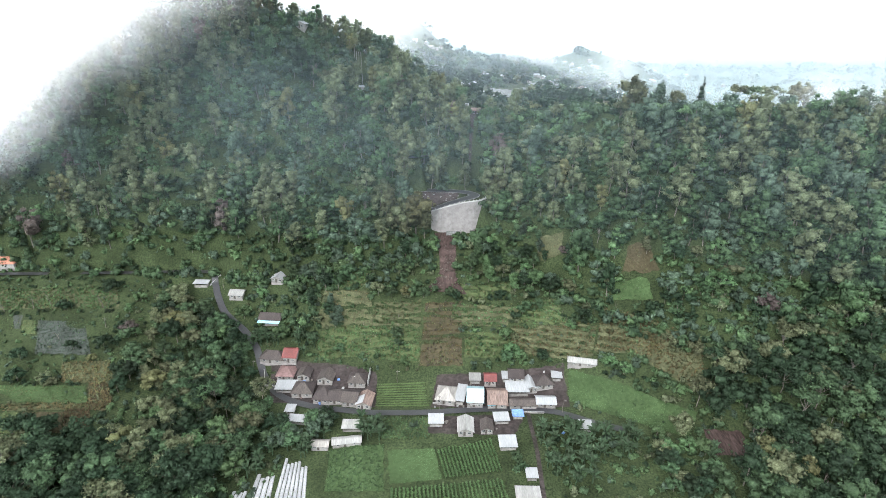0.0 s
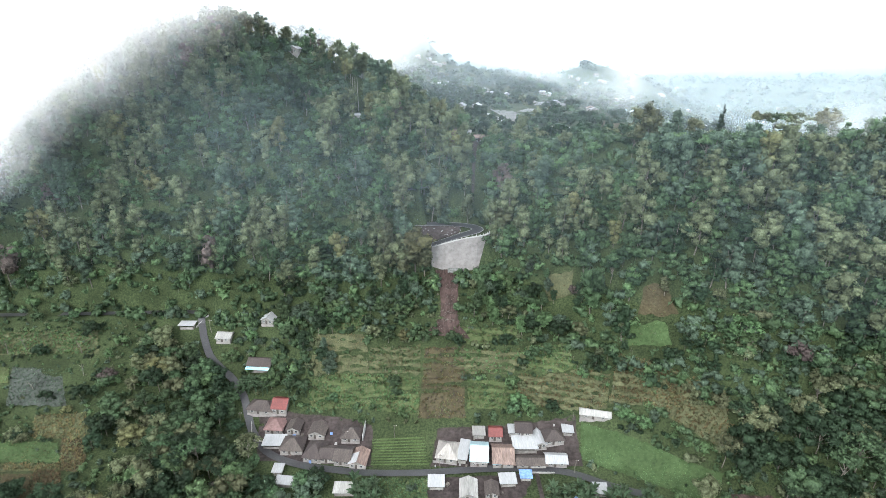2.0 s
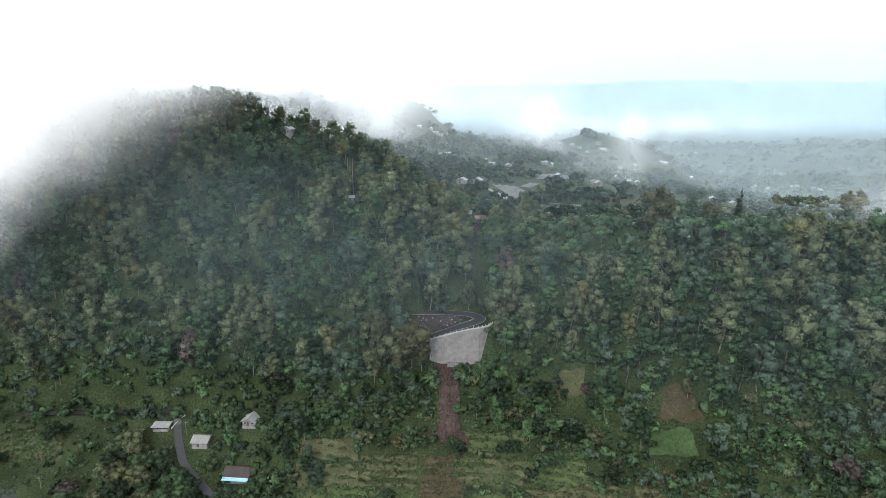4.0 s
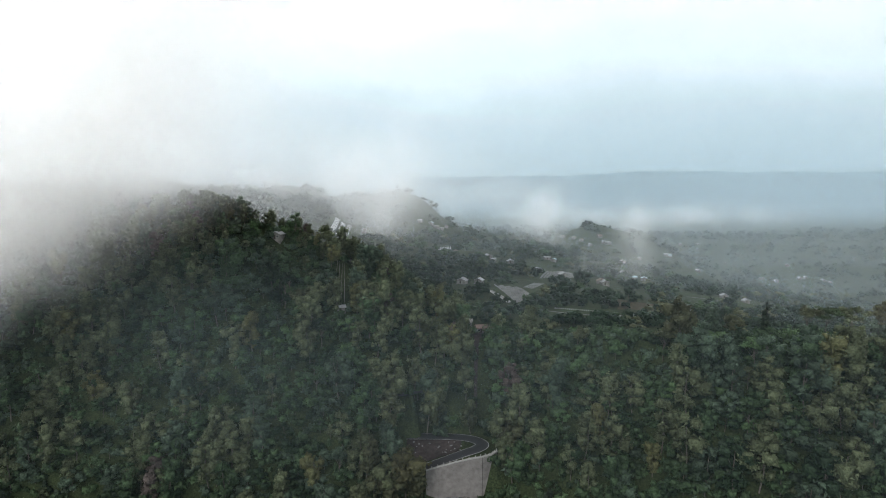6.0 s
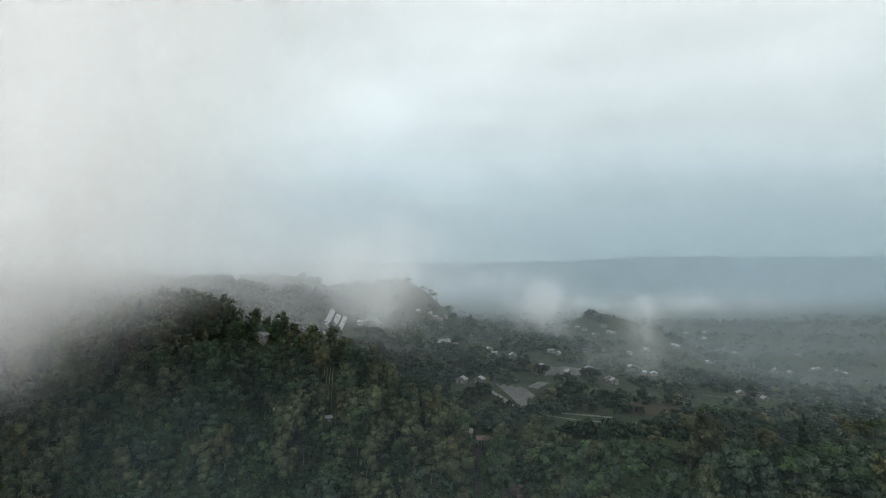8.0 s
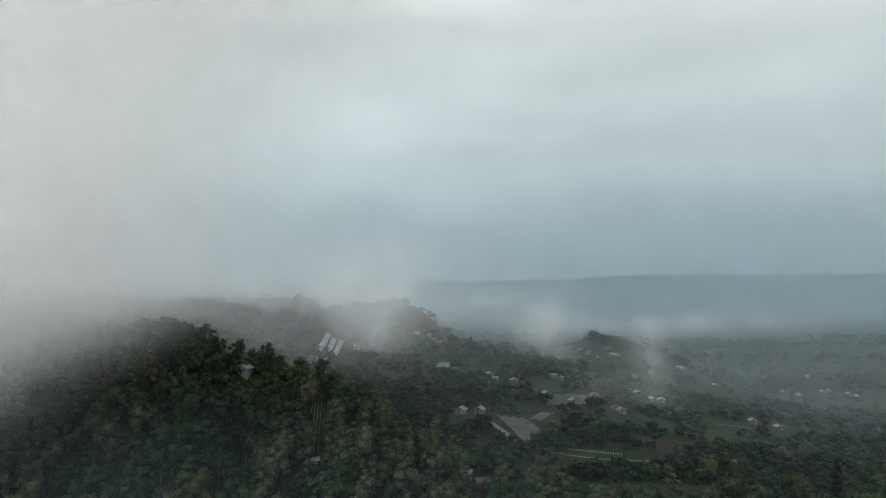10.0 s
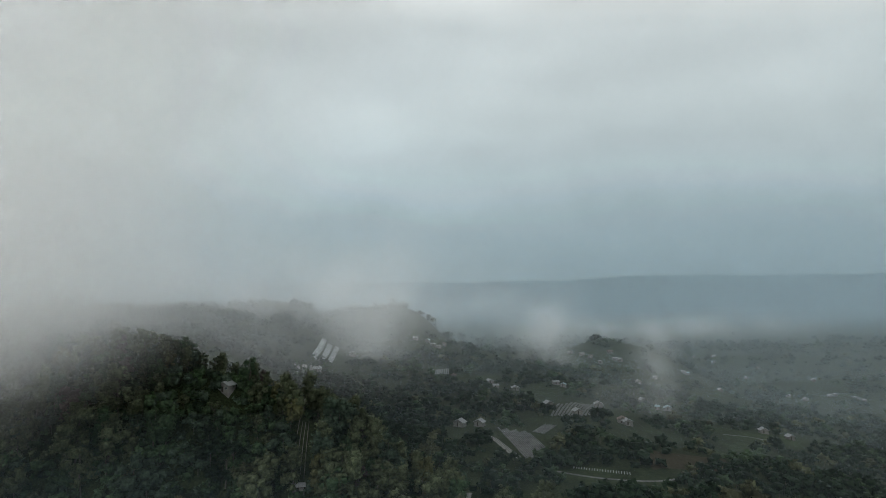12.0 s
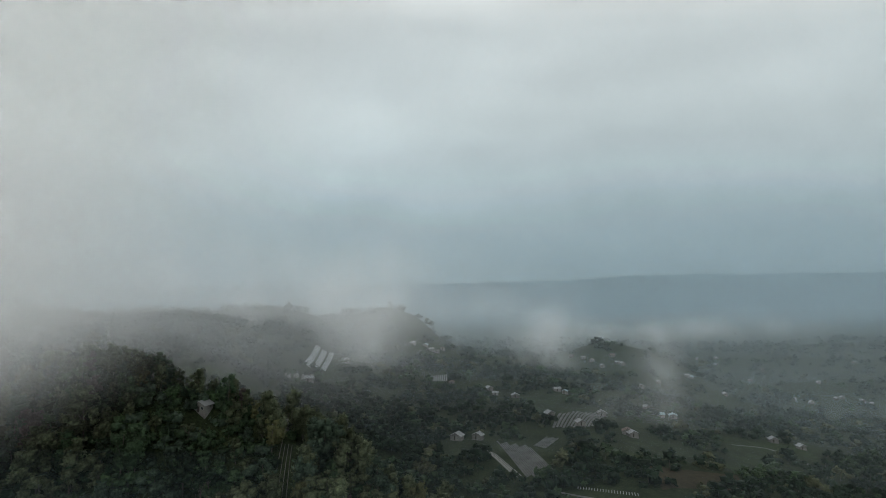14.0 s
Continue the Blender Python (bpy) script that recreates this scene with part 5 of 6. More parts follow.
# hedges between the terraces
for (x0, y0), (x1, y1), n, mat in (
    ((9, 238), (37, 237), 8, L_DEEP),
    ((10, 228), (35, 227), 9, L_BLUE),
    ((22, 226), (27, 215), 5, L_GREEN),
    ((34, 225), (36, 215), 5, L_FRESH),
    ((37, 229), (51, 232), 6, L_GREEN),
    ((75, 210), (87, 201), 6, L_FRESH),
    ((78, 205), (101, 193), 9, L_GREEN),
    ((98, 222), (116, 211), 7, L_DEEP),
    ((61, 227), (75, 224), 5, L_DEEP),
    ((63, 223), (75, 219), 5, L_FRESH),
    ((103, 208), (117, 203), 6, L_OLIVE),
    ((78, 231), (93, 221), 5, L_GREEN),
    ((-215, 243), (-158, 245), 16, L_DEEP),
    ((-225, 265), (-166, 263), 15, L_GREEN),
    ((-189, 205), (-156, 206), 7, L_DEEP),
    ((-169, 262), (-161, 246), 3, L_DEEP),
    ((-31, 255), (-21, 240), 5, L_GREEN),
    ((-55, 249), (-35, 246), 7, L_GREEN),
    ((-56, 240), (-45, 231), 3, L_DEEP),
    ((-20, 228), (-12, 221), 4, L_GREEN),
    ((-62, 243), (-56, 221), 7, L_GREEN),
    ((-6, 239), (9, 239), 4, L_GREEN),
):
    for k in range(n):
        u = (k + rng.uniform(0.1, 0.9)) / n
        grow("bush" if rng.random() < 0.75 else "broad", mat, x0 + (x1 - x0) * u + rng.normal() * 0.6, y0 + (y1 - y0) * u + rng.normal() * 0.6, rng.uniform(0.6, 1.05) * 0.8, rng, "terrace hedges") if rng.random() < 0.8 else None
for form, mat, x, y, s in (("broad", L_GOLD, -126, 238, 1.05), ("broad", L_OLIVE, -120, 237, 1.0), ("broad", L_GOLD, -124, 205, 1.1), ("broad", L_RUSTY, -147, 233, 0.8), ("broad", L_OLIVE, -119, 190, 0.95), ("spread", L_FRESH, -100, 189, 0.95), ("broad", L_FRESH, -98, 177, 0.65), ("tall", L_GOLD, -117, 168, 1.1), ("tall", L_OLIVE, -110, 185, 0.9), ("broad", L_OLIVE, -111, 170, 0.95), ("tall", L_OLIVE, -113, 204, 0.8), ("broad", L_RUSTY, -82, 185, 0.55), ("broad", L_OLIVE, -153, 164, 1.0), ("broad", L_GOLD, -141, 163, 1.0), ("broad", L_OLIVE, -127, 161, 0.9), ("broad", L_OLIVE, -156, 158, 1.0), ("broad", L_RUSTY, -142, 156, 0.9), ("broad", L_GOLD, -128, 167, 0.7), ("broad", L_DEEP, -164, 177, 0.7), ("broad", L_DEEP, -155, 180, 0.7), ("broad", L_OLIVE, -173, 205, 0.6), ("broad", L_OLIVE, -169, 204, 0.5), ("broad", L_DEEP, -185, 206, 0.8), ("broad", L_DEEP, -139, 202, 0.8), ("broad", L_DEEP, -142, 212, 0.9), ("broad", L_GREEN, -102, 214, 0.9), ("broad", L_GOLD, -158, 218, 0.45), ("broad", L_DEEP, -169, 223, 0.55), ("broad", L_DEEP, -155, 224, 0.85), ("broad", L_DEEP, -190, 217, 0.7), ("broad", L_GOLD, -13, 239, 0.6), ("broad", L_OLIVE, -27, 241, 0.7), ("broad", L_GREEN, -12, 251, 0.6), ("broad", L_DEEP, 56, 238, 0.75), ("broad", L_OLIVE, 66, 238, 0.8), ("broad", L_DEEP, 44, 242, 0.7), ("broad", L_OLIVE, 39, 223, 0.4), ("broad", L_RUSTY, 64, 249, 0.5), ("spread", L_FRESH, 124, 212, 1.2), ("spread", L_FRESH, 126, 210, 1.0), ("spread", L_OLIVE, 111, 186, 1.1), ("broad", L_OLIVE, 115, 189, 0.8), ("broad", L_OLIVE, 130, 216, 0.9), ("broad", L_DEEP, 110, 228, 0.8), ("broad", L_OLIVE, 118, 225, 0.6), ("tall", L_OLIVE, 127, 191, 0.8), ("broad", L_OLIVE, 105, 210, 0.5), ("tall", L_OLIVE, 99, 234, 0.7)):
    grow(form, mat, x, y, s, rng, "single trees")


def banana_leaf(seed):
    rng = np.random.default_rng(seed)
    n, v = 6, []
    for k in range(n + 1):
        u = k / n
        r, z, w = 2.3 * u, 1.0 * math.sin(u * 2.3), 0.42 * math.sin(0.25 + u * 2.75)
        v += [(r, -w, z - 0.12), (r, 0, z), (r, w, z - 0.12 - 0.05 * rng.random())]
    return quad_mesh("leaf", v, sheet(3, n + 1), [L_BANANA])


BLADES = [banana_leaf(k) for k in range(3)]
STEM = quad_mesh("stem", *limb((0, 0, -0.4), (0.05, 0, 2.3), 0.2, 0.12, 6), [L_BANANA], None, True)


def banana(x, y, s, rng):
    ob = thing("banana_plant", "banana plant with long arching pale green leaves", "banana plant", (x, y, float(ground_z(x, y))), rng.uniform(0, 360), "banana plants")
    ob.scale = (s,) * 3
    part("stem", STEM, ob)
    for k in range(8):
        lf = part("leaf", BLADES[k % 3], ob)
        lf.matrix_basis = pose(0, 0, 2.2, rng.uniform(-12, 12), rng.uniform(-50, 5), k * 47 + rng.uniform(-12, 12))


for x0, y0, x1, y1, n in ((-88, 229, -70, 235, 15), (-66, 222, -56, 236, 9), (58, 164, 82, 180, 30), (-64, 168, -42, 184, 16), (-30, 176, -19, 187, 12), (42, 158, 62, 182, 30), (52, 152, 60, 160, 3), (-20, 220, -16, 225, 2), (104, 160, 110, 164, 3), (-80, 158, -66, 170, 7)):
    for k in range(n):
        banana(rng.uniform(x0, x1), rng.uniform(y0, y1), rng.uniform(1.25, 1.8), rng)
# bare stakes and dead stems on the terraces
rng = np.random.default_rng(71)
for k in range(70):
    x, y = (rng.uniform(50, 100), rng.uniform(208, 236)) if k % 3 else (rng.uniform(-34, -14), rng.uniform(224, 238))
    ob = thing("garden_stake", "thin pale wooden stake in a garden terrace", "stake", (x, y, float(ground_z(x, y))), 0, "garden stakes")
    v, f = limb((0, 0, -0.3), (rng.normal() * 0.2, rng.normal() * 0.2, rng.uniform(1.6, 3.0)), 0.07, 0.04, 4)
    part("stick", quad_mesh("stick", v, f, [M_BARK]), ob)
for x, y, h in ((-219, 244, 7), (-213, 244, 6), (-200, 246, 8), (-192, 248, 7), (-166, 247, 8), (-160, 236, 7), (-178, 228, 5), (-130, 168, 8), (-128, 163, 7)):
    ob = thing("dead_tree", "bare pale dead tree leaning on the field's edge", "dead tree", (x, y, float(ground_z(x, y))), rng.uniform(0, 360), "dead trees")
    v, f = limb((0, 0, -0.5), (1.6, 0.2, h), 0.2, 0.07, 6)
    part("trunk", quad_mesh("trunk", v, f, [M_BARK], None, True), ob)
    for a in range(4):
        v, f = limb((0.9 + 0.15 * a, 0.1, h * (0.5 + 0.11 * a)), (0.9 + 1.6 * math.cos(a * 2.1), 1.6 * math.sin(a * 2.1), h * (0.72 + 0.11 * a)), 0.08, 0.03, 4)
        part("branch", quad_mesh("branch", v, f, [M_BARK]), ob)
# weeds over the open valley floor
pts, rng = scatter(77, -260, 190, 130, 275, 3.4, 3.2)
steep = across(STEEP_Y, pts[:, 0])
hz = ground_z(pts[:, 0], pts[:, 1])
spots = []
for (x, y), ys, z in zip(pts, steep, hz):
    yard = (-80 < x < 62 and 188 < y < 213) or (-60 < x < 45 and 136 < y < 190) or (-24 < x < 15 and 206 < y < 240)
    if y > ys - 4 or yard or not clear_of(x, y) or np.min(np.hypot(lane[:, 0] - x, lane[:, 1] - y)) < 3.6:
        continue
    if any(abs(x - hx) < 5.5 and -11 < y - hy < 4 for hx, hy in HOMES):
        continue
    plot, verge = on_field(x, y), y > ys - 34
    if rng.random() < (0.1 if plot else 0.92 if verge else 0.7):
        spots.append((x, y, z - 0.1, rng.uniform(0, 6.28), rng.uniform(0.25, 0.6) if plot else rng.uniform(0.3, 0.8) if x < -140 else rng.uniform(0.7, 1.7) if verge else rng.uniform(0.4, 1.25), rng.integers(0, 5), rng.choice([0, 1, 2, 3, 6], p=[0.12, 0.42, 0.1, 0.2, 0.16])))
stamp("valley_scrub", "rank green weeds and scrub of the valley floor", "scrub", spots, BUSH, WOOD)


# ---- the crest and the high plain ----
plant_tree("tree", SPIRE, (L_DEEP, M_BARK), 128, 271, 20, 0.95, "dark pointed cypress on the crest", "tree", "crest trees")
rng = np.random.default_rng(401)
for x, y, s, form, mat in ((97, 274, 1.55, "tall", L_OLIVE), (99, 275, 1.1, "tall", L_OLIVE), (91, 274, 0.95, "spread", L_OLIVE), (110, 273, 1.0, "tall", L_BLUE), (118, 276, 0.9, "broad", L_OLIVE), (146, 274, 0.95, "spread", L_OLIVE),
                           (156, 277, 1.0, "spread", L_FRESH), (165, 276, 1.1, "spread", L_OLIVE), (178, 279, 1.1, "tall", L_GOLD), (186, 282, 1.0, "tall", L_OLIVE), (-66, 310, 1.2, "spread", L_DEEP), (-72, 312, 1.2, "tall", L_DEEP),
                           (-58, 308, 1.0, "spread", L_OLIVE), (-90, 316, 1.15, "tall", L_GREEN), (75, 282, 0.8, "broad", L_FRESH), (62, 292, 0.8, "tall", L_OLIVE)):
    grow(form, mat, x, y, s, rng, "crest trees")
# bare gully and landing at the saddle
gully = smooth_line([(19.5, 299), (20, 306), (20.5, 311), (21, 316), (21.5, 322), (24, 332)])
tagged(new("gully", ribbon("gully", gully, np.linspace(1.4, 3.2, len(gully)), M_YARD, 0.4)), "bare pale gully running down from the saddle", "gully", kind="structure")
field("small bright meadow on the western summit", [(-62, 337), (-53, 337), (-52, 347), (-61, 348)], M_GRASS, 0.4)
field("bare earth clearing at the saddle", [(14, 318), (30, 320), (30, 336), (14, 332)], M_YARD, 0.3)
house(24, 330, 6, 5, 4, 2.6, "gablex", "rust", "houses at the saddle")
house(17, 334, -8, 5, 4, 2.6, "gablex", "pale", "houses at the saddle")
house(-49, 341, 10, 5, 4, 2.6, "gablex", "pale", "houses of the western summit")
house(-75, 334, -20, 5, 4, 2.6, "gabley", "white", "houses of the western summit")
# stony terraced plots
PLAIN_PLOTS = [[(49, 391), (65, 391), (58, 443), (41, 454)], [(44, 391), (48, 391), (38, 429), (31, 445)], [(60, 442), (66, 437), (78, 459), (71, 462)], [(78, 484), (104, 485), (146, 596), (94, 543)], [(-106, 600), (-86, 600), (-97, 700), (-116, 690)], [(-2, 683), (15, 692), (15, 731), (-3, 718)], [(68, 375), (92, 365), (93, 369), (69, 378)]]
beds("grey terraced plot of stony beds", PLAIN_PLOTS[0], 14, M_STONE, 0.78, 0.4, "terraced_plot", 14)
beds("pale strip of terraced beds beside a hedge", PLAIN_PLOTS[1], 3, M_PALE, 0.8, 0.4, "terraced_plot", 14)
beds("grey terraced plot beside trees", PLAIN_PLOTS[2], 8, M_STONE, 0.8, 0.4, "terraced_plot")
beds("pale terraced plots above the hollow", PLAIN_PLOTS[3], 12, M_STONE, 0.72, 0.5, "terraced_plot")
beds("wide white plastic tunnels on the hillside", PLAIN_PLOTS[4], 3, M_PLASTIC, 0.74, 1.0, "terraced_plot", 14)
beds("broken plastic tunnels below a farmyard", [(-100, 528), (-83, 545), (-89, 580), (-106, 545)], 4, M_PALE, 0.7, 0.8, "terraced_plot")
beds("pale plastic rows on the upper slope", [(-45, 314), (-39, 314), (-42, 333), (-46.5, 333)], 4, M_GREY, 0.2, 0.4, "terraced_plot")
beds("far plastic tunnels in the mist", [(-205, 652), (-186, 660), (-192, 690), (-208, 684)], 2, M_PLASTIC, 0.7, 1.0, "terraced_plot")
beds("ribbed greenhouse roof far below", PLAIN_PLOTS[5], 9, M_PLASTIC, 0.7, 0.8, "terraced_plot")
beds("row of pale garden stakes and film", PLAIN_PLOTS[6], 22, M_PLASTIC, 0.4, 0.5, "terraced_plot", 3)
PLAIN_FIELDS = ([(60, 352), (104, 348), (110, 372), (62, 376)], [(200, 500), (262, 500), (268, 545), (206, 548)], [(128, 440), (170, 446), (176, 480), (134, 474)], [(-70, 350), (-40, 346), (-38, 380), (-66, 386)], [(60, 600), (120, 606), (122, 640), (64, 636)], [(300, 780), (380, 790), (380, 830), (300, 820)], [(-150, 600), (-124, 596), (-124, 640), (-150, 650)], [(104, 372), (150, 392), (160, 420), (108, 404)], [(155, 432), (183, 437), (223, 504), (190, 500)])
for k, q in enumerate(PLAIN_FIELDS):
    field("mown green meadow on the high plain" if k != 7 else "brown ploughed field on the high plain", q, M_PASTURE if k != 7 else M_DRY, 0.35)
for line, wide in (([(206, 517), (232, 520), (239, 492), (242, 478), (269, 498)], 2.2), ([(58, 372), (76, 362), (98, 357), (118, 362)], 1.8)):
    tagged(new("footpath", ribbon("footpath", smooth_line(line), wide, M_STONE, 0.5)), "pale stony farm track on the high plain", "path", kind="structure")
rng = np.random.default_rng(402)
FAR = "scattered houses of the high plain"
house(-80, 1180, 2, 5.8, 4.6, 2.3, "gabley", "white", FAR, -1.2, False)
house(-85, 537, 4, 5.3, 4.5, 2.3, "gablex", "white", FAR, -1.2, False)
house(-79, 662, 16, 5.3, 4.5, 2.3, "gabley", "white", FAR, -1.2, False)
house(-104, 411, 5, 6.1, 5.0, 2.3, "gabley", "white", FAR, -1.2, False)
house(-41, 311.5, 16, 3.6, 2.6, 2.1, "gablex", "white", FAR, -0.6, False)
house(761, 1090, 11, 6.7, 3.8, 2.3, "gabley", "white", FAR, -1.2, False)
house(866, 1795, 20, 6.7, 4.6, 2.3, "gablex", "white", FAR, -1.2, False)
house(763, 1174, 15, 6.7, 4.8, 2.3, "gablex", "white", FAR, -1.2, False)
house(-11, 835, -20, 5.1, 3.6, 2.3, "gabley", "ice", FAR, -0.4, False)
house(-4, 830, 12, 6.4, 4.5, 2.3, "gablex", "pale", FAR, -0.4, False)
house(3, 830, -12, 5.8, 4.1, 2.3, "gablex", "pale", FAR, -0.4, False)
house(10, 846, 2, 5.0, 3.5, 2.3, "gabley", "rust", FAR, -0.4, False)
house(-26, 827, -14, 5.4, 3.8, 2.3, "gablex", "white", FAR, -0.4, False)
house(74, 630, 5, 6.3, 4.4, 2.3, "gabley", "white", FAR, -0.4, False)
house(117, 662, 14, 6.1, 4.3, 2.3, "gablex", "white", FAR, -0.4, False)
house(123, 656, -26, 4.9, 3.4, 2.3, "gabley", "ice", FAR, -0.4, False)
house(85, 527, 24, 6.2, 4.3, 2.3, "gabley", "white", FAR, -0.4, False)
house(98, 492, 18, 5.5, 3.9, 2.3, "gabley", "white", FAR, -0.4, False)
house(131, 563, -3, 6.0, 4.2, 2.3, "gabley", "pale", FAR, -0.4, False)
house(53, 656, 28, 6.5, 4.6, 2.3, "gabley", "white", FAR, -0.4, False)
house(57, 636, 3, 4.8, 3.4, 2.3, "gablex", "white", FAR, -0.4, False)
house(19, 677, -1, 5.1, 3.6, 2.3, "gabley", "rust", FAR, -0.4, False)
house(190, 925, 8, 5.4, 3.8, 2.3, "gabley", "pale", FAR, -0.4, False)
house(202, 907, 9, 5.7, 4.0, 2.3, "gablex", "pale", FAR, -0.4, False)
house(210, 893, -27, 6.4, 4.5, 2.3, "gabley", "rust", FAR, -0.4, False)
house(239, 900, 16, 6.6, 4.6, 2.3, "gablex", "rust", FAR, -0.4, False)
house(240, 880, 6, 6.0, 4.2, 2.3, "gablex", "white", FAR, -0.4, False)
house(246, 877, 12, 6.0, 4.2, 2.3, "gabley", "white", FAR, -0.4, False)
house(218, 872, 2, 5.2, 3.6, 2.3, "gabley", "white", FAR, -0.4, False)
house(490, 1209, -2, 4.8, 3.3, 2.3, "gablex", "white", FAR, -0.4, False)
house(495, 1191, 21, 4.6, 3.2, 2.3, "gabley", "pale", FAR, -0.4, False)
house(528, 1212, 10, 6.3, 4.4, 2.3, "gablex", "white", FAR, -0.4, False)
house(506, 1165, -7, 5.4, 3.7, 2.3, "gabley", "ice", FAR, -0.4, False)
house(331, 879, -9, 5.6, 3.9, 2.3, "gablex", "white", FAR, -0.4, False)
house(336, 879, 6, 4.8, 3.3, 2.3, "gablex", "ice", FAR, -0.4, False)
house(244, 803, -10, 6.5, 4.5, 2.3, "gabley", "pale", FAR, -0.4, False)
house(276, 833, 27, 4.9, 3.4, 2.3, "gabley", "white", FAR, -0.4, False)
house(190, 634, 27, 5.2, 3.7, 2.3, "gabley", "white", FAR, -0.4, False)
house(190, 601, -4, 5.4, 3.7, 2.3, "gablex", "ice", FAR, -0.4, False)
house(201, 603, -11, 5.8, 4.1, 2.3, "gabley", "ice", FAR, -0.4, False)
house(124, 480, -13, 5.9, 4.1, 2.3, "gabley", "rust", FAR, -0.4, False)
house(126, 476, 5, 5.5, 3.8, 2.3, "gabley", "white", FAR, -0.4, False)
house(31, 459, -28, 5.7, 4.0, 2.3, "gabley", "white", FAR, -0.4, False)
house(19, 459, -27, 6.6, 4.6, 2.3, "gabley", "white", FAR, -0.4, False)
house(254, 552, -7, 5.9, 4.1, 2.3, "gabley", "white", FAR, -0.4, False)
house(267, 540, 10, 5.3, 3.7, 2.3, "gabley", "white", FAR, -0.4, False)
house(520, 963, 9, 6.1, 4.3, 2.3, "gablex", "white", FAR, -0.4, False)
house(532, 941, -5, 6.5, 4.6, 2.3, "gabley", "white", FAR, -0.4, False)
house(582, 962, 9, 5.9, 4.1, 2.3, "gabley", "white", FAR, -0.4, False)
house(594, 967, -8, 5.0, 3.5, 2.3, "gabley", "white", FAR, -0.4, False)
house(608, 945, -9, 6.3, 4.4, 2.3, "gabley", "white", FAR, -0.4, False)
house(610, 932, 8, 4.8, 3.4, 2.3, "gablex", "white", FAR, -0.4, False)
house(366, 851, 13, 5.2, 3.7, 2.3, "gabley", "white", FAR, -0.4, False)
house(514, 1067, 15, 5.1, 3.6, 2.3, "gabley", "white", FAR, -0.4, False)
house(611, 1044, -22, 5.9, 4.1, 2.3, "gabley", "white", FAR, -0.4, False)
house(567, 1128, 25, 6.5, 4.5, 2.3, "gablex", "rust", FAR, -0.4, False)


# woods and gardens of the high plain
rng = np.random.default_rng(9)
spots = []
for y0, y1, step in ((318, 520, 8.4), (520, 800, 12.5), (800, 1500, 24)):
    span = 0.9 * y1 + 60
    pts, rng = scatter(int(y0), -span, span, y0, y1, step, step)
    hz, w = ground_z(pts[:, 0], pts[:, 1]), wave(pts[:, 0], pts[:, 1], 34, 8.0)
    crest = across(CREST_Y, pts[:, 0])
    for (x, y), z, a, yc in zip(pts, hz, w, crest):
        if y < yc + 13 or abs(x - 5) > 0.84 * (y - 50) or abs(x - 21) < 8 and y < 340:
            continue
        if any(abs(x - hx) < 8 and -34 < y - hy < 7 for hx, hy in HOMES):
            continue
        if on_field(x, y) or on_field(x, y + 4) or any(min(p[0] for p in q) - 2 < x < max(p[0] for p in q) + 2 and min(p[1] for p in q) - 7 < y < max(p[1] for p in q) + 2 for q in PLAIN_PLOTS):
            continue
        if rng.random() < (0.86 if step < 9 else 0.74) + 0.8 * a:
            size = rng.uniform(0.55, 1.6) * (1 + step / 40)
            spots.append((x, y, z - 2.1 * size, rng.uniform(0, 6.28), size, rng.integers(0, 4), rng.choice([0, 1, 2, 3], p=[0.06, 0.14, 0.2, 0.6])))
stamp("plateau_trees", "scattered dark trees and hedges on the high plain", "woodland", spots, SMALL, [L_OLIVE, L_GREEN, L_DEEP, L_DARK, M_WOODBARK])


# ---- mist and cloud ----
def mist(name, label, y, x0, x1, z0, z1, density, mat, nx=70, nz=36, bow=0.0):
    """A bank of mist: density(x, z) from 0 to 1 at each corner of a gently waved sheet."""
    xs, zs = np.meshgrid(np.linspace(x0, x1, nx), np.linspace(z0, z1, nz))
    ys = y(xs) if callable(y) else y + bow * wave(xs, zs, (x1 - x0) / 6, y * 0.01)
    edge = ease((xs - x0) / (0.1 * (x1 - x0))) * ease((x1 - xs) / (0.1 * (x1 - x0))) * ease((z1 - zs) / (0.15 * (z1 - z0)))
    thick = (np.clip(density(xs, zs), 0, 2) * edge).astype(np.float32).ravel()
    faces = sheet(nx, nz)
    me = quad_mesh(name, np.stack([xs, ys, zs], -1).reshape(-1, 3), faces[thick[faces].max(1) > 0.004], [mat], None, True)
    me.attributes.new("thickness", "FLOAT", "POINT").data.foreach_set("value", thick)
    return tagged(new(name, me), label, "mist", group="drifting mist", kind="stuff")


def puff(x, z, cx, cz, rx, rz):
    return np.exp(-((x - cx) / rx) ** 2 - ((z - cz) / rz) ** 2)


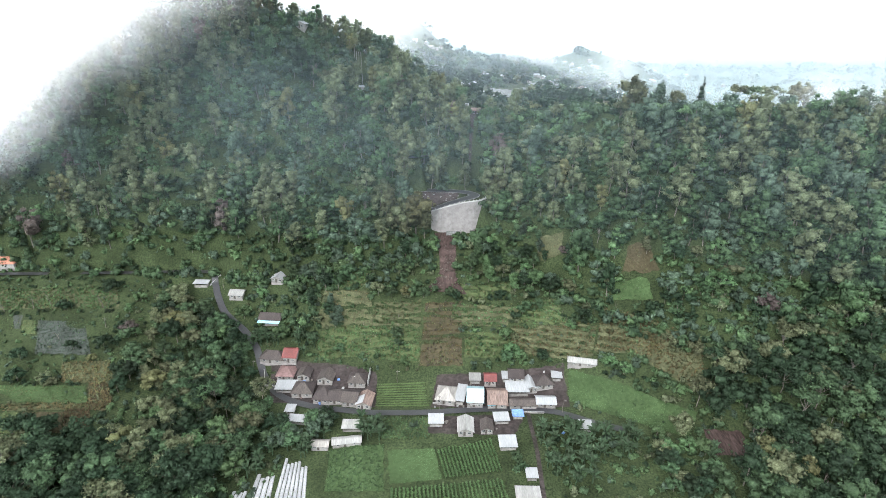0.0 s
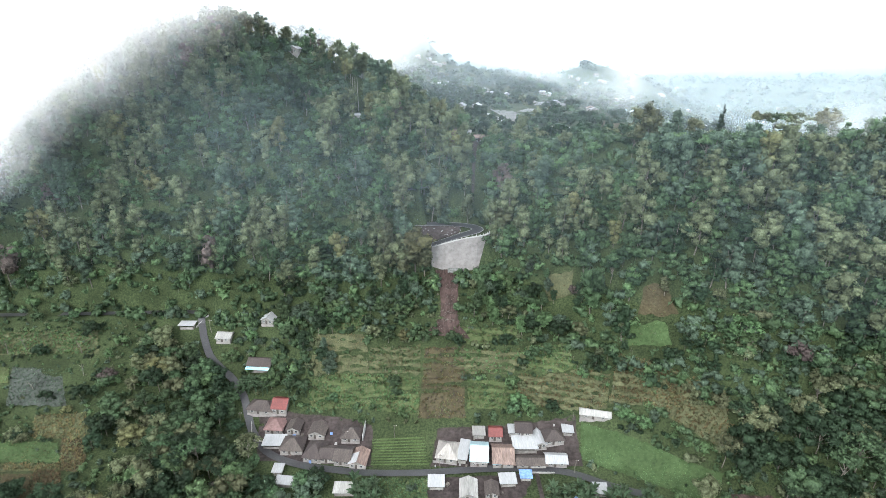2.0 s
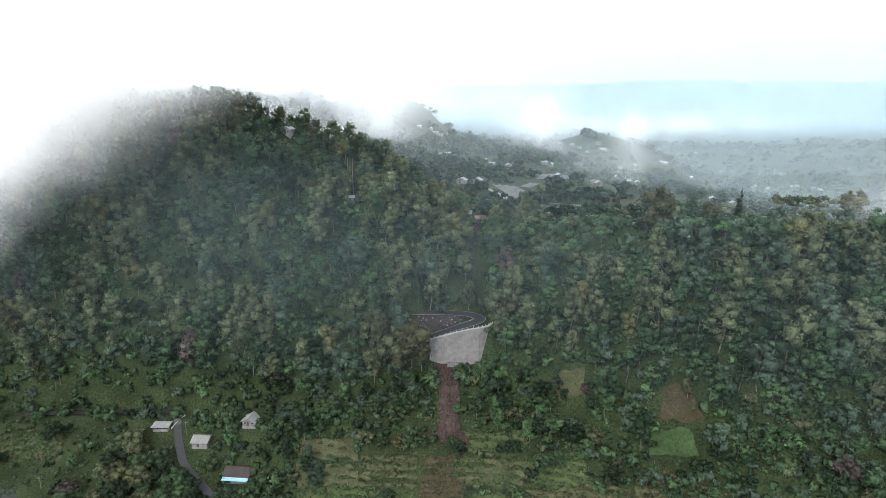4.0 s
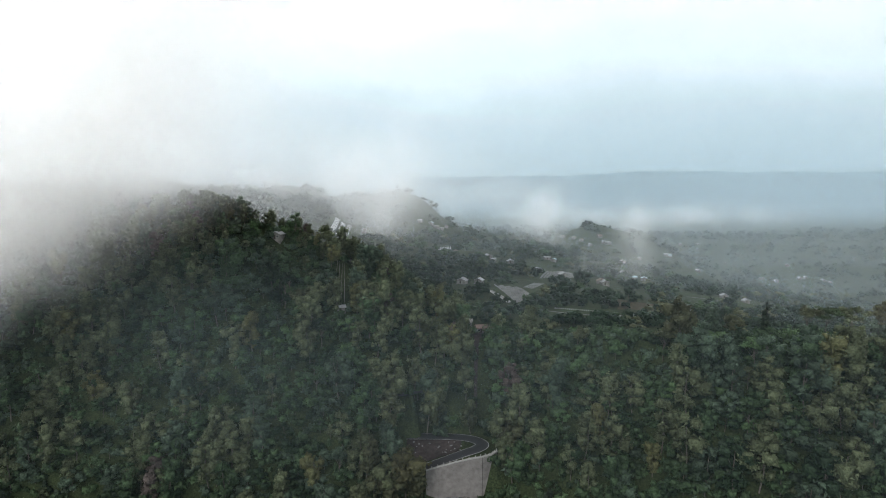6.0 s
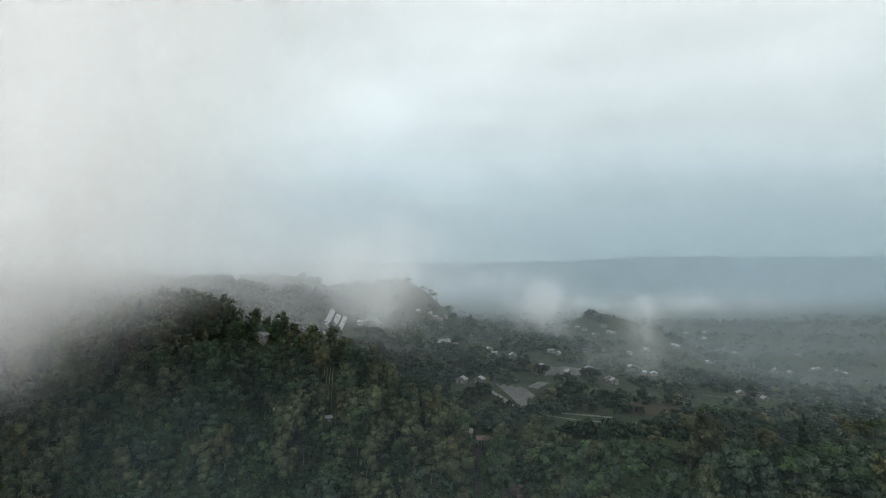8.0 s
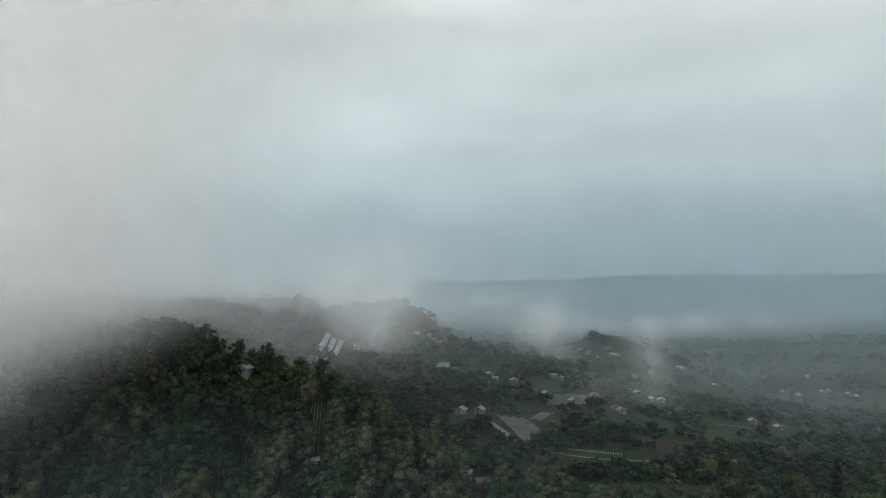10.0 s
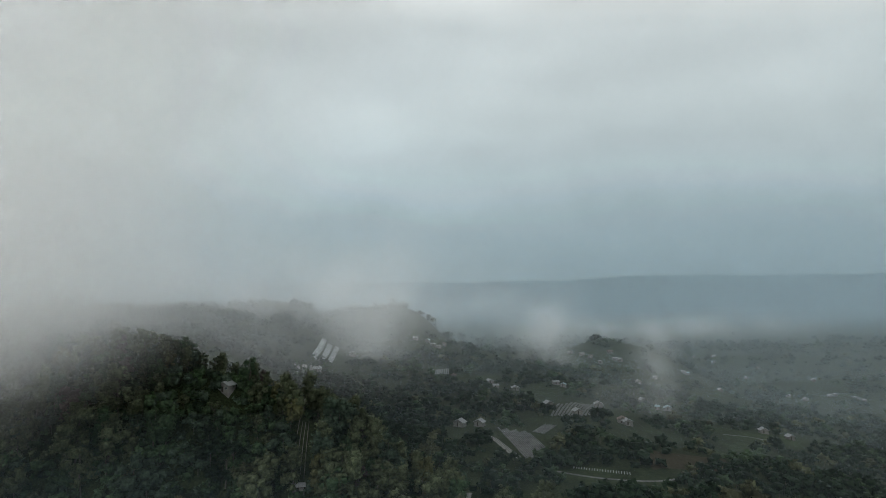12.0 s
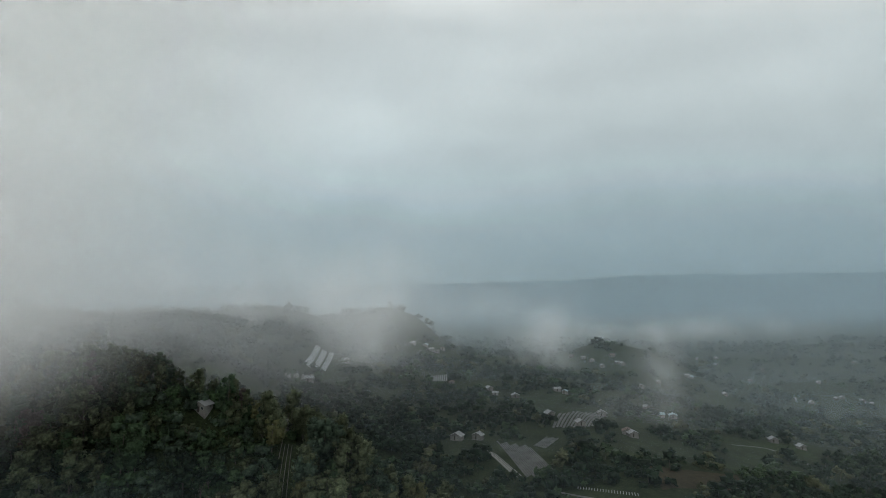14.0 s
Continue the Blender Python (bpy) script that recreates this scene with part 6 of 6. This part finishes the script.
# sheets stand in for aerial haze, its blue put into their colour
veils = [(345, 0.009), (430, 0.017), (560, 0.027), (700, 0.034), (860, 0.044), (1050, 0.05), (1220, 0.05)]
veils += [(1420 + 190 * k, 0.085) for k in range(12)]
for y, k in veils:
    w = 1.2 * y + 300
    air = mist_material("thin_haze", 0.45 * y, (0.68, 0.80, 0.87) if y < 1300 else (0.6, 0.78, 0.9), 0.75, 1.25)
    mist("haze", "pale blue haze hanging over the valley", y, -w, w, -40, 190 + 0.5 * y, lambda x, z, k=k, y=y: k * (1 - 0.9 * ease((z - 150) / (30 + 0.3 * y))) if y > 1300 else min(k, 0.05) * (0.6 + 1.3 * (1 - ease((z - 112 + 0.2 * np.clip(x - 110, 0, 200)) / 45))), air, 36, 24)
# added sheet puts haze tint over the wood; height band fitted to the camera's views
mist("haze", "faint blue haze before the upper wood", lambda x: across(STEEP_Y, x) - 14, -330, 330, 40, 175, lambda x, z: 0.023 * (1 - 0.5 * ease((x - 40) / 60)) * ease((z - 42) / 70) * (1 - ease((z - 122) / 48)), mist_material("slope_haze", 70, (0.6, 0.78, 0.94), 0.5, 1.5), 80, 26)
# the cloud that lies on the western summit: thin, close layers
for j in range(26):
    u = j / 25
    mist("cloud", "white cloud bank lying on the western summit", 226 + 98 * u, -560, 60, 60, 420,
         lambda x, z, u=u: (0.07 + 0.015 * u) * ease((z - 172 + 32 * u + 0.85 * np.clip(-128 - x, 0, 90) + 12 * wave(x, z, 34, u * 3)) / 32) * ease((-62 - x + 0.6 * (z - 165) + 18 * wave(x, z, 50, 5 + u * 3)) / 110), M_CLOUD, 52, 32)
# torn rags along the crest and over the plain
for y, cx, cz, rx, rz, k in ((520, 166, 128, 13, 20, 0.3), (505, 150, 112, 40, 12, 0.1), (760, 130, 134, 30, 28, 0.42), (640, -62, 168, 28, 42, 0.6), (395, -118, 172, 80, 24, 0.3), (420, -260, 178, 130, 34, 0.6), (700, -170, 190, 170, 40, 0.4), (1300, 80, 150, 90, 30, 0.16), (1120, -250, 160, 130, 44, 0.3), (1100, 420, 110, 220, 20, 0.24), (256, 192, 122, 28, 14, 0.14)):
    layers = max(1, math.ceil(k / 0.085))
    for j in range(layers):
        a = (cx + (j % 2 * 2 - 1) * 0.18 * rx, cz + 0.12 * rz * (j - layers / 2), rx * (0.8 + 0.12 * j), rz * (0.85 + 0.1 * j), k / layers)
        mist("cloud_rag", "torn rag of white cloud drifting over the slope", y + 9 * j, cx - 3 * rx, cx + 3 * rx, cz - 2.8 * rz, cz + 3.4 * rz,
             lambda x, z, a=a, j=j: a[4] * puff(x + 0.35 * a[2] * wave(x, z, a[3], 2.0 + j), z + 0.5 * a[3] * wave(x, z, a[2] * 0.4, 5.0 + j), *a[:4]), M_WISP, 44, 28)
